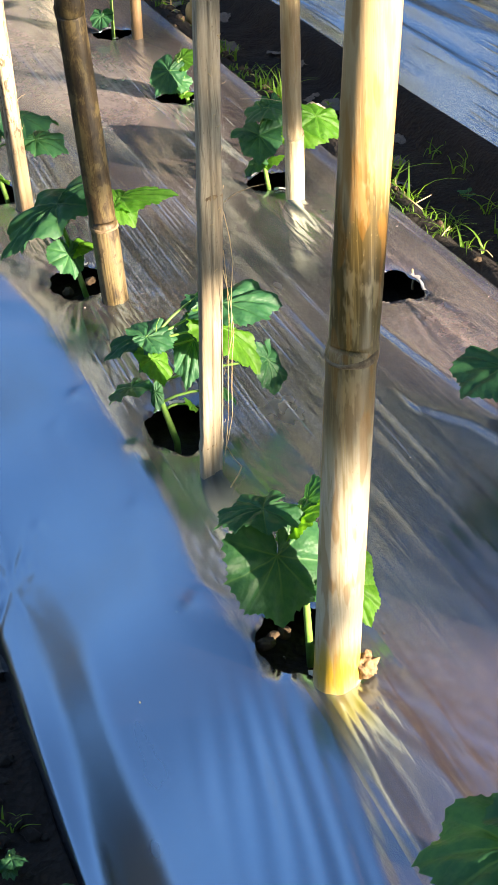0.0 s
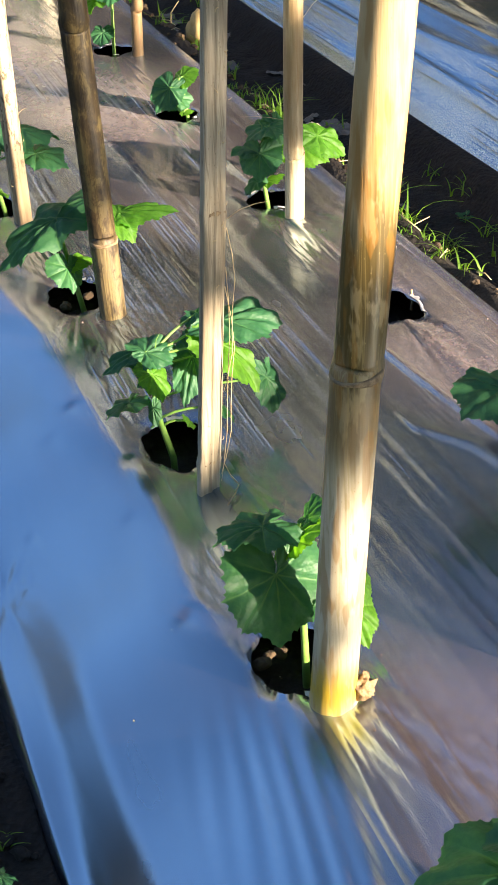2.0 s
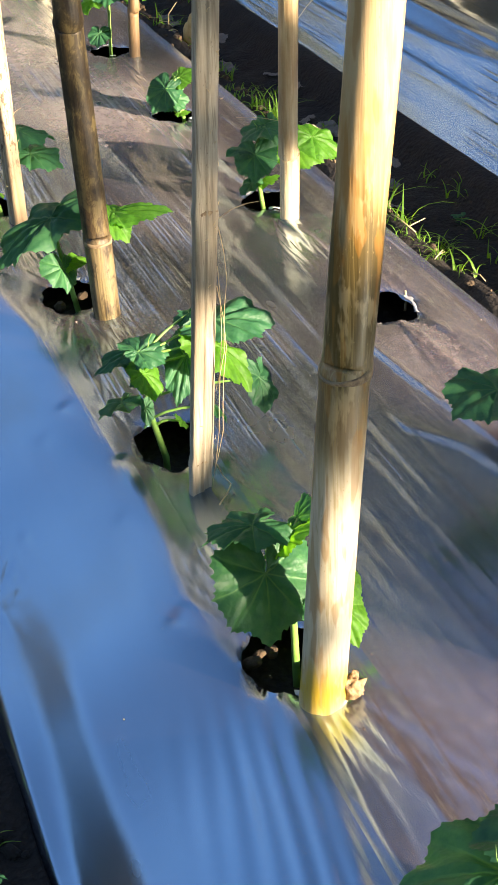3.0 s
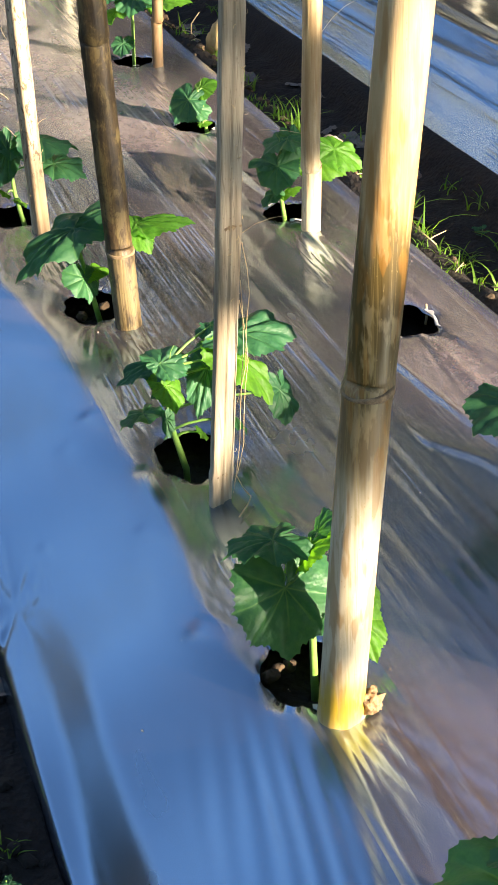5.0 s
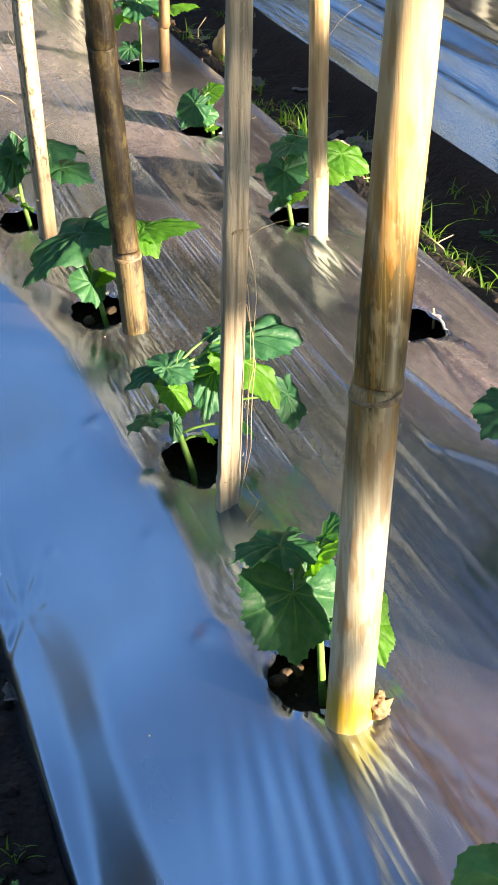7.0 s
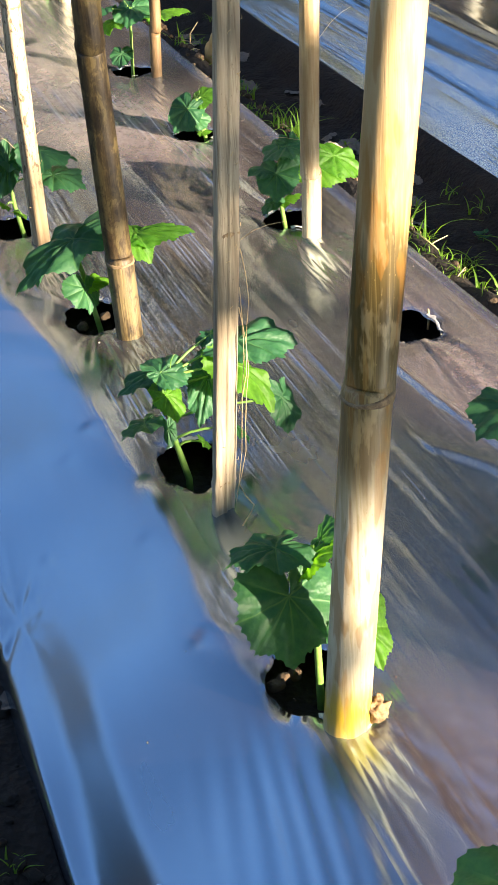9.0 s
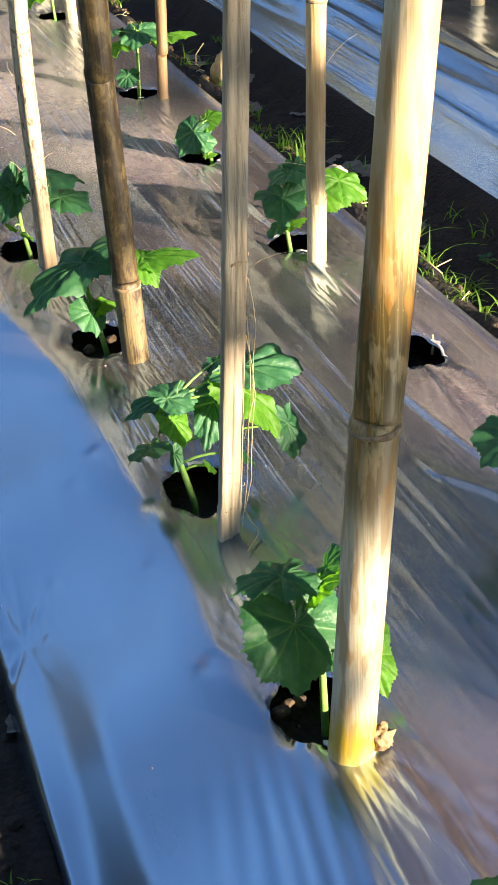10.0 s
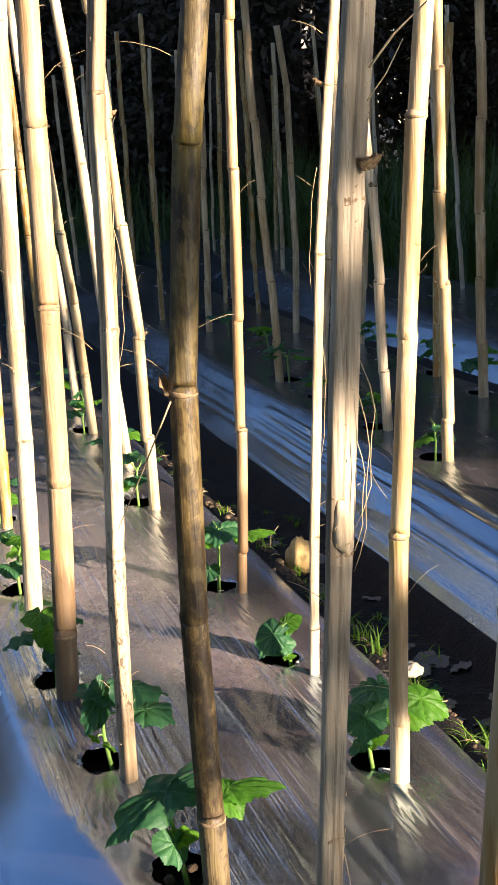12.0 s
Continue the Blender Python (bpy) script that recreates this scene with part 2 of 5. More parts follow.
BROWN_CANE = bamboo_material("dark_brown_bamboo", (0.098, 0.066, 0.023), (0.014, 0.010, 0.006), (0.036, 0.024, 0.010), (0.18, 0.125, 0.045), 1.2, 0.45, (0.45, 0.60), 0.0, [(0.02, 0.10, (0.30, 0.235, 0.13), 0.6), (0.68, 0.84, (0.12, 0.10, 0.035), 0.6), (0.92, 1.2, (0.24, 0.19, 0.06), 0.7)], [(0.10, 0.18, (0.12, 0.075, 0.035), 0.5), (0.19, 0.385, (0.045, 0.031, 0.015), 0.6), (0.46, 0.64, (0.15, 0.11, 0.035), 0.35), (0.935, 1.0, (0.26, 0.19, 0.03), 0.6), (1.0, 1.4, (0.10, 0.075, 0.04), 0.75)], 0.65)
# 0.055-0.225 paints in sunlight; above 0.66 and partly 0.26-0.46, shade; the rest stains
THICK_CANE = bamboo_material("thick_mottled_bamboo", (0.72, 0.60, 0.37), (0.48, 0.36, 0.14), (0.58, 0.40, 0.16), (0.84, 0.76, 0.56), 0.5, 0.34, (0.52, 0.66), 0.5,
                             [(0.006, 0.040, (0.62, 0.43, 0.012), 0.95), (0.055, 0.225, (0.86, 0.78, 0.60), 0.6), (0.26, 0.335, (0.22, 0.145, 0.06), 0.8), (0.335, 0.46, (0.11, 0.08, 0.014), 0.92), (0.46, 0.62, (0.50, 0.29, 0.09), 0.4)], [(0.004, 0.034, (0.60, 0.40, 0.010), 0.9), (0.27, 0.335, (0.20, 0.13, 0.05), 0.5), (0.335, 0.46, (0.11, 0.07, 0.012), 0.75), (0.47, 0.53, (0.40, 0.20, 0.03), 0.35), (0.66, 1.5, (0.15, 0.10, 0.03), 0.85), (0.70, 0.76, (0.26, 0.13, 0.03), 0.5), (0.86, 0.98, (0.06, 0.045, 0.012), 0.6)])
NOTCHED_CANE = bamboo_material("brown_banded_bamboo", (0.66, 0.54, 0.32), (0.24, 0.14, 0.05), (0.38, 0.25, 0.10), (0.80, 0.69, 0.47), 1.2, 0.42, (0.5, 0.68), 0.0,
                               [(0.11, 0.27, (0.26, 0.165, 0.08), 0.6), (0.36, 0.41, (0.42, 0.33, 0.06), 0.5), (0.43, 0.52, (0.50, 0.36, 0.16), 0.4)])
OLIVE_CANE = bamboo_material("mottled_olive_bamboo", (0.44, 0.33, 0.15), (0.21, 0.17, 0.035), (0.33, 0.19, 0.045), (0.60, 0.49, 0.28), 0.4, 0.24, (0.47, 0.58), 0.85)
NODE = plain_material("node_ring_bark", (0.10, 0.065, 0.035), (0.36, 0.26, 0.14), 180.0, 0.7)
STUB = plain_material("broken_sheath", (0.26, 0.15, 0.06), (0.70, 0.54, 0.32), 90.0, 0.8)
HUSK = plain_material("dry_husk", (0.10, 0.055, 0.022), (0.42, 0.29, 0.15), 170.0, 0.8, 0.002)
FIBRE = plain_material("dry_fibre", (0.42, 0.30, 0.14), (0.70, 0.56, 0.32), 60.0, 0.6)
LEAF = leaf_material("cucumber_leaf", (0.026, 0.112, 0.052), (0.046, 0.155, 0.060), (0.13, 0.28, 0.10), 0.26)
# brighter green for young leaves and, as painted-in sunlight, for sunlit ones
YOUNG_LIT = leaf_material("young_and_sunlit_leaf", (0.07, 0.20, 0.02), (0.12, 0.30, 0.03), (0.22, 0.40, 0.09), 0.5)
STEM = plain_material("pale_green_stem", (0.12, 0.26, 0.04), (0.22, 0.38, 0.09), 60.0, 0.45, 0.0004)
GRASS = leaf_material("grass_blade", (0.09, 0.20, 0.02), (0.17, 0.32, 0.04), (0.24, 0.38, 0.08), 0.4)
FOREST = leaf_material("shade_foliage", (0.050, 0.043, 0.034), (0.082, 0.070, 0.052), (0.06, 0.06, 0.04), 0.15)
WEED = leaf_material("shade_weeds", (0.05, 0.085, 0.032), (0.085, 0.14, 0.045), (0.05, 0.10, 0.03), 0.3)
TORN = plain_material("torn_plastic_edge", (0.34, 0.34, 0.35), (0.70, 0.70, 0.69), 60.0, 0.3, 0.0006)
BARK = plain_material("tree_bark", (0.035, 0.026, 0.018), (0.11, 0.085, 0.06), 22.0, 0.9, 0.01)
STONE = plain_material("pale_stone", (0.26, 0.22, 0.16), (0.55, 0.48, 0.36), 30.0, 0.85, 0.004)
BLOCK = plain_material("yellow_stone", (0.38, 0.25, 0.09), (0.62, 0.46, 0.2), 24.0, 0.85, 0.004)
LITTER = plain_material("dead_leaf", (0.10, 0.085, 0.07), (0.30, 0.26, 0.22), 40.0, 0.75, 0.001)
HOUSE = plain_material("whitewashed_wall", (0.55, 0.53, 0.5), (0.78, 0.76, 0.72), 3.0, 0.9, 0.003)
ROOFING = plain_material("rusty_roof_sheet", (0.13, 0.08, 0.05), (0.24, 0.17, 0.12), 5.0, 0.7, 0.003)
DARK_PANE = plain_material("dark_window_pane", (0.01, 0.012, 0.014), (0.03, 0.03, 0.035), 4.0, 0.15, 0.0002)


# ---- mesh helpers ----
def to_mesh(name, bm, material, smooth=True):
    me = bpy.data.meshes.new(name)
    bm.to_mesh(me)
    bm.free()
    if smooth:
        me.shade_smooth()
    for m in (material if isinstance(material, (list, tuple)) else [material]):
        me.materials.append(m)
    return me


def part(name, bm, material, parent, label="", smooth=True):
    ob = new(name, to_mesh(name, bm, material, smooth))
    ob.parent = parent
    return tagged(ob, label)


def thing(name, at, label, category, group="", kind=""):
    ob = new(name)
    ob.empty_display_size = 0.05
    ob.location = at
    return tagged(ob, label, category, group, kind)


def grid_noise(x, y, seed=0):
    """Smooth value noise between 0 and 1, for arrays."""
    xi, yi = np.floor(x).astype(np.int64), np.floor(y).astype(np.int64)
    fx, fy = x - xi, y - yi
    fx, fy = fx * fx * (3 - 2 * fx), fy * fy * (3 - 2 * fy)

    def corner(i, j):
        n = (i * 374761393 + j * 668265263 + seed * 974634777) & 0x7FFFFFFF
        n = ((n ^ (n >> 13)) * 1274126177) & 0x7FFFFFFF
        return ((n ^ (n >> 16)) & 0xFFFF) / 65535.0

    a, b = corner(xi, yi), corner(xi + 1, yi)
    c, d = corner(xi, yi + 1), corner(xi + 1, yi + 1)
    return (a * (1 - fx) + b * fx) * (1 - fy) + (c * (1 - fx) + d * fx) * fy


def tube(bm, points, radii, sides=8, squash=None, caps=True):
    """A tube along points; squash(angle) scales the ring's radius."""
    pts = [Vector(p) for p in points]
    rings = []
    side = None
    for i, p in enumerate(pts):
        way = (pts[min(i + 1, len(pts) - 1)] - pts[max(i - 1, 0)]).normalized()
        if side is None:
            side = way.orthogonal().normalized() if abs(way.z) < 0.8 else Vector((1, 0, 0))
        side = (side - way * side.dot(way)).normalized()
        other = way.cross(side)
        ring = []
        for k in range(sides):
            a = 2 * math.pi * k / sides
            r = radii[i] * (squash(a) if squash else 1.0)
            ring.append(bm.verts.new(p + side * (math.cos(a) * r) + other * (math.sin(a) * r)))
        rings.append(ring)
    for r0, r1 in zip(rings, rings[1:]):
        for k in range(sides):
            bm.faces.new((r0[k], r0[(k + 1) % sides], r1[(k + 1) % sides], r1[k]))
    if caps:
        bm.faces.new(list(reversed(rings[0])))
        bm.faces.new(rings[-1])
    return rings


# ---- the ground and the beds ----
PITCH = 1.29            # from bed to bed
FURROW = -0.165


def axis_steps(parts):
    out = []
    for a, b, step in parts:
        n = max(1, round((b - a) / step))
        out += [a + (b - a) * i / n for i in range(n)]
    return np.array(out + [parts[-1][1]])


def sheet(name, xs, ys, height, material, keep=None):
    """A height sheet over a plan grid; keep(x, y) says which faces stay."""
    gx, gy = np.meshgrid(xs, ys)
    gz = height(gx, gy)
    nx, ny = len(xs), len(ys)
    verts = np.stack([gx, gy, gz], -1).reshape(-1, 3)
    i = (np.arange(ny - 1)[:, None] * nx + np.arange(nx - 1)[None, :]).ravel()
    faces = np.stack([i, i + 1, i + nx + 1, i + nx], -1)
    if keep is not None:
        mid = verts[faces].mean(1)
        faces = faces[keep(mid[:, 0], mid[:, 1])]
    me = bpy.data.meshes.new(name)
    me.from_pydata(verts.tolist(), [], faces.tolist())
    me.shade_smooth()
    me.materials.append(material)
    return me


def ground_height(x, y):
    near = np.clip(1.2 - np.hypot(x - 0.6, y - 3) / 9, 0, 1)
    h = FURROW + 0.008 * (grid_noise(x * 3, y * 3, 3) - 0.5)
    h = h + near * (0.012 * grid_noise(x * 16, y * 16, 4) + 0.008 * grid_noise(x * 42, y * 42, 5) - 0.012)
    bank = np.exp(-((x - 0.462) / 0.030) ** 2) * np.clip((y - 1.2) / 0.6, 0, 1) * np.clip((6.5 - y) / 2, 0, 1)
    heap = np.clip((x + 0.60) / 0.11, 0, 1) * np.clip((-0.425 - x) / 0.012, 0, 1) * np.clip((y - 0.7) / 0.3, 0, 1) * np.clip((4.0 - y) / 1.0, 0, 1)
    h = h + 0.048 * heap * (0.75 + 0.5 * grid_noise(x * 11, y * 11, 18))
    h = h - 0.05 * np.clip((x - 0.485) / 0.04, 0, 1) * np.clip((0.735 - x) / 0.06, 0, 1)
    level = np.exp(-((x - 0.745) / 0.04) ** 2)
    h = h * (1 - level) + (FURROW + 0.003) * level
    return h + 0.032 * bank * (0.35 + grid_noise(x * 7, y * 7, 8))


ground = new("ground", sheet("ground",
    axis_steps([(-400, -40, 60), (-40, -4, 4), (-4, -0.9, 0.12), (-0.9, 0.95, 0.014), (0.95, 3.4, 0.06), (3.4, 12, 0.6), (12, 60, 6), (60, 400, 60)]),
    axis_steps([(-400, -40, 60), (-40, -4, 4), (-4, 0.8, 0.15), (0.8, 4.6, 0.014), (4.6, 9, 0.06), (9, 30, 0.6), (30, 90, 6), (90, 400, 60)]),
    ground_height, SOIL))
tagged(ground, "dark damp bare earth between the beds", "ground", kind="structure")


# the crest along which the near film breaks over to its shoulder: y and x
CREST_Y = [0.5, 1.09, 1.184, 1.246, 1.298, 1.348, 1.414, 1.488, 1.571, 1.693, 1.76, 1.83, 1.95, 2.05, 2.15, 2.26, 2.42, 2.85, 6.0]
CREST_X = [-0.238, -0.230, -0.218, -0.210, -0.220, -0.238, -0.255, -0.247, -0.234, -0.235, -0.249, -0.258, -0.255, -0.259, -0.276, -0.306, -0.335, -0.345, -0.345]


def crest_line(y):
    return sum(w * np.interp(y + d, CREST_Y, CREST_X) for d, w in ((-0.05, 0.1), (-0.033, 0.15), (-0.016, 0.17), (0, 0.16), (0.016, 0.17), (0.033, 0.15), (0.05, 0.1)))


def near_shoulder(u, y):
    """The shoulder beside the path: a crest from dent to dent, a slope and a slack fold above the hem."""
    crest = crest_line(y)
    fold = np.interp(y, [1.15, 1.3, 1.46, 1.66], [-0.372, -0.368, -0.366, -0.385])
    deep = 0.14 + 0.36 * np.clip((1.62 - y) / 0.5, 0, 1)
    deep = deep * (0.5 - 0.5 * np.cos(math.pi * np.clip((1.70 - y) / 0.14, 0, 1)))
    z = 0.0
    for d in (-0.006, -0.003, 0, 0.003, 0.006):
        v = u + d
        down = 0.5 * (crest - v + np.sqrt((crest - v) ** 2 + 0.009 ** 2))
        z = z - np.maximum(0.40, 0.05 / (crest + 0.4375)) * down - 0.10 * np.clip(down - 0.03, 0, 1) - deep * np.clip(fold - v, 0, np.interp(y, [1.1, 1.6], [0.050, 0.028])) - 8.0 * np.clip(-0.4375 - v, 0, 1)
    return z / 5


def bed_profile(u, y, left, right):
    """The height of a bed across its width; left and right: (crest, foot, depth)."""
    z = np.zeros_like(u)
    for side, (crest, foot, depth) in ((-1, left), (1, right)):
        if side < 0 and foot < 0.5:
            z = z + near_shoulder(u, y)
            continue
        t = np.clip((u * side - crest) / (foot - crest), 0, 1.2)
        z = z - depth * t ** 1.55
    return z


# small dents pressed into the near shoulder: x, y, depth, width, turn
DENTS = [(-0.262, 1.835, 0.0022, 0.010, 0.3), (-0.232, 1.697, 0.0025, 0.012, -0.2), (-0.258, 1.418, 0.003, 0.010, 0.5), (-0.358, 1.673, 0.0012, 0.005, 0.2), (-0.30, 1.80, 0.0010, 0.010, 0.0), (-0.262, 1.60, 0.0012, 0.008, 0.4)]


def ridges(a, b, seed, sharp):
    return (1 - np.abs(2 * grid_noise(a, b, seed) - 1)) ** sharp


def film_height(x, y, centre, left, right, pulls, seed, rough=1.0):
    own = centre == 0
    u = x - centre - 0.004 * (grid_noise(y * 1.3, y * 0 + seed, seed) - 0.5) * 2
    wander = 0.014 * (grid_noise(y * 2.1 + 9, y * 0, seed + 2) - 0.5)
    z = bed_profile(u + wander * np.clip(np.abs(u) * 3 - 0.8, 0, 1), y, left, right)
    crest = crest_line(y) if own else -left[0]
    top = np.clip((u - crest) / 0.04 + 0.25, 0.04, 1)
    z = z + 0.006 * (grid_noise(x * 3, y * 1.3, seed + 3) - 0.5) + 0.0045 * top * (grid_noise(x * 9 + 5, y * 2.6, seed + 6) - 0.5)
    if own:
        z = z + 0.006 * np.clip((x + 0.08) / 0.21, 0, 1) - 0.05 * np.clip(x - 0.13, 0, 1)
        for line_y, line_x, high, wide in (((1.50, 1.584, 1.648, 1.707, 1.77, 1.86), (0.160, 0.146, 0.135, 0.128, 0.121, 0.118), 0.0045, 0.006), ((1.42, 1.539, 1.598, 1.66), (0.15, 0.121, 0.085, 0.07), 0.003, 0.010)):
            ends = np.clip((y - line_y[0]) / 0.06, 0, 1) * np.clip((line_y[-1] - y) / 0.08, 0, 1)
            off = x - np.interp(y, line_y, line_x)
            z = z + high * ends * np.exp(-np.abs(off / wide) ** np.where(off > 0, 1.2, 2.5))
    # long folds pulled along the bed, in loose groups
    gate = np.clip((grid_noise(x * 5 + 3, y * 1.7, seed + 4) - 0.40) * 3.2, 0, 1)
    for freq, run, high, k in ((15, 0.45, 0.0022, 11), (34, 0.8, 0.0013, 12), (70, 1.3, 0.0006, 13)):
        warp = 0.010 * grid_noise(x * 3, y * 1.2, seed + k + 20)
        z = z + rough * high * gate * top * ridges((x + 0.03 * y + warp) * freq, y * run, seed + k, 3.0)
    # soft pleats on the shoulder towards the near end
    low_end = np.clip((1.33 - y) / 0.10, 0, 1) * np.clip((u + 0.335) / 0.08, 0, 1) * np.clip((crest + 0.02 - u) / 0.03, 0, 1) if own else 0.0
    pleat = (x - 0.23 * y) * 38 + 1.1 * grid_noise(x * 14, y * 1.5, seed + 51)
    z = z + rough * 0.0008 * low_end * (0.35 + 1.2 * grid_noise(x * 9, y * 3, seed + 52)) * (np.cos(6.283 * pleat) + 0.5 * np.cos(6.283 * 0.47 * pleat + 1))
    skirt = np.clip((np.abs(u) - 0.31) / 0.1, 0, 1)
    hem = np.clip((np.abs(u) - 0.40) / 0.02, 0, 1) if own else 1.0
    z = z + rough * skirt * hem * (0.003 if own else 0.006) * ridges(u * (60 if own else 42), y * (2.0 if own else 0.9), seed + 31, 2)
    for px, py, deep, wide, turn in DENTS if own else []:
        dx, dy = x - px, y - py
        a, b = dx * math.cos(turn) + dy * math.sin(turn), dy * math.cos(turn) - dx * math.sin(turn)
        z = z - deep * np.exp(-(a / wide) ** 2) * np.where(b > 0, np.exp(-(b / (wide * 0.5)) ** 2), np.exp(-np.abs(b) / (wide * 3.0)))
    # creases fanning out along the bed from every hole and stake
    for n, (px, py, deep, reach) in enumerate(pulls):
        dx, dy = x - px, y - py
        r = np.hypot(dx, dy) + 1e-6
        a = np.arctan2(dx, np.abs(dy))
        fan = ridges(a * 13 + 5 * n + np.where(dy < 0, 0, 60), r * 1.5, seed + n, 2.5) + 0.6 * ridges(a * 27 + 3 * n + np.where(dy < 0, 30, 90), r * 2.0, seed + n + 9, 2.5)
        spread = np.exp(-(a / 0.75) ** 2) * np.where(dy < 0, 1.0, 0.6) * np.clip((r - 0.045) / 0.05, 0, 1) * np.exp(-r / reach)
        z = z - deep * np.exp(-(r / (reach * 0.55)) ** 2) + rough * (0.0009 + 0.8 * deep) * fan * spread * np.clip((u - crest) / 0.05 + 0.15 + 0.7 * np.clip((y - 2.15) / 0.2, 0, 1), 0, 1)
    if own:
        # tight creases radiate from the torn spot at the hem
        dx, dy = x + 0.405, y - 1.61
        r = np.hypot(dx, dy) + 1e-6
        z = z + 0.0032 * ridges(np.arctan2(dx, dy) * 5, r * 2, seed + 71, 2) * np.exp(-r / 0.09) * np.clip(r / 0.03, 0, 1) * np.clip((-0.375 - u) / 0.025, 0, 1)
    return z


def garden_bed(centre, y0, y1, steps_x, steps_y, left, right, holes, pulls, seed, label, dusty_pale=()):
    bed = thing("garden_bed", (centre, (y0 + y1) / 2, 0), label, "garden bed", "mulched garden beds")
    xs = centre + steps_x
    me = sheet("mulch_film", xs, steps_y,
               lambda x, y: film_height(x, y, centre, left, right, pulls, seed), FILM,
               (lambda x, y: np.all([np.hypot((x - hx) / rx, (y - hy) / ry) > 1 for hx, hy, rx, ry in holes], axis=0)) if holes else None)
    # the cut edges follow the round of each hole, ragged and curling down a little
    co = np.empty(len(me.vertices) * 3)
    me.vertices.foreach_get("co", co)
    co = co.reshape(-1, 3)
    for k, (hx, hy, rx, ry) in enumerate(holes):
        dx, dy = (co[:, 0] - hx) / rx, (co[:, 1] - hy) / ry
        r = np.hypot(dx, dy)
        a = np.arctan2(dy, dx)
        edge = 1 + 0.05 * np.sin(3 * a + k) + 0.03 * np.sin(7 * a + 2 * k) + 0.02 * np.sin(13 * a)
        near = (r < 1.13) & (r > 0.6)
        co[near, 0] = hx + rx * (np.cos(a) * edge)[near]
        co[near, 1] = hy + ry * (np.sin(a) * edge)[near]
        lip = np.exp(-np.clip(r - 1, 0, 9) / 0.22) * (r < 2.2)
        co[:, 2] += lip * (0.002 * np.sin(5 * a + k) - 0.003)
    me.vertices.foreach_set("co", co.ravel())
    slack = me.attributes.new("slack", "FLOAT", "POINT")
    slack.data.foreach_set("value", np.clip((co[:, 0] - crest_line(co[:, 1])) / 0.05 + 0.3, 0.04, 1.0) * (0.35 + 0.65 * np.clip((co[:, 1] - 1.42) / 0.15, 0, 1)) if left[1] < 0.5 else 0.6 + 0.35 * np.clip((np.abs(co[:, 0] - centre) - 0.3) / 0.1, 0, 1))
    dust_pale = me.attributes.new("dust_pale", "FLOAT", "POINT")
    dust_pale.data.foreach_set("value", sum(np.exp(-((co[:, 0] - dx) / rx) ** 2 - ((co[:, 1] - dy) / ry) ** 2) for dx, dy, rx, ry in dusty_pale) if dusty_pale else np.zeros(len(co)))
    film = new("mulch_film", me)
    film.parent = bed
    film.matrix_parent_inverse = Matrix.Translation(bed.location).inverted()
    tagged(film, "silvery grey plastic mulch film, stretched and creased")
    for k, (hx, hy, rx, ry) in enumerate(holes):
        rng = random.Random(seed + k)
        bm = bmesh.new()
        last = None
        first = rng.uniform(0, 6.28)
        for i in range(70):
            a = first + 6.2 * i / 69
            up = max(0.0, math.sin(2.2 * a + k)) * 0.0016 * rng.uniform(0.2, 1.3)
            row = []
            for out, high in ((0.97 - 0.05 * rng.random(), 0.0010 + up), (1.03, 0.0018 + up * 0.6), (1.03 + 0.16 * rng.random() ** 2, 0.0007)):
                x, y = hx + rx * math.cos(a) * out, hy + ry * math.sin(a) * out
                z = float(film_height(np.array([x]), np.array([y]), centre, left, right, pulls, seed)[0])
                row.append(bm.verts.new((x, y, z + high)))
            if last and math.sin(1.7 * a + k) + 0.6 * math.sin(4.3 * a) > (0.25 if k in (4, 5, 6) else 1.15):
                bm.faces.new((last[0], last[1], row[1], row[0]))
                bm.faces.new((last[1], last[2], row[2], row[1]))
            last = row
        lip = new("torn_edge", to_mesh("torn_edge", bm, TORN))
        lip.parent = bed
        lip.matrix_parent_inverse = Matrix.Translation(bed.location).inverted()
        tagged(lip, "ragged whitish cut edge of the film")
    core_x = np.linspace(-left[1] + 0.005, right[1] - 0.005, 40)
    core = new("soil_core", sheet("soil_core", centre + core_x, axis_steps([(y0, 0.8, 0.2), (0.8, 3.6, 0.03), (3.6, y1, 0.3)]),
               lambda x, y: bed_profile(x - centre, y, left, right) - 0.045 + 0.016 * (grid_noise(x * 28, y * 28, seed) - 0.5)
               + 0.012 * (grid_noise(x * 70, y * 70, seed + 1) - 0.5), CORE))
    core.parent = bed
    core.matrix_parent_inverse = Matrix.Translation(bed.location).inverted()
    tagged(core, "dark crumbly soil under the film")
    return bed


HOLES = [(-0.185, 1.318, 0.040, 0.046), (-0.170, 1.700, 0.042, 0.050), (-0.182, 2.110, 0.044, 0.048), (-0.222, 2.475, 0.036, 0.045),
         (0.187, 1.885, 0.036, 0.048), (0.178, 2.292, 0.040, 0.040), (0.170, 2.738, 0.038, 0.036), (0.172, 3.175, 0.040, 0.04),
         (-0.196, 0.905, 0.04, 0.046), (0.190, 1.460, 0.04, 0.045), (-0.240, 2.83, 0.04, 0.045), (-0.235, 3.37, 0.04, 0.045), (0.16, 3.92, 0.04, 0.045),
         (-0.21, 3.95, 0.04, 0.045), (0.2, 4.42, 0.04, 0.05), (0.19, 4.92, 0.04, 0.05)]
PULLS = [(hx, hy, 0.005, 0.11) for hx, hy, rx, ry in HOLES]
PULLS += [(-0.183, 1.242, 0.0012, 0.13), (-0.173, 1.590, 0.004, 0.11), (-0.157, 2.020, 0.004, 0.10), (-0.203, 2.383, 0.004, 0.08), (0.175, 2.195, 0.003, 0.055)]
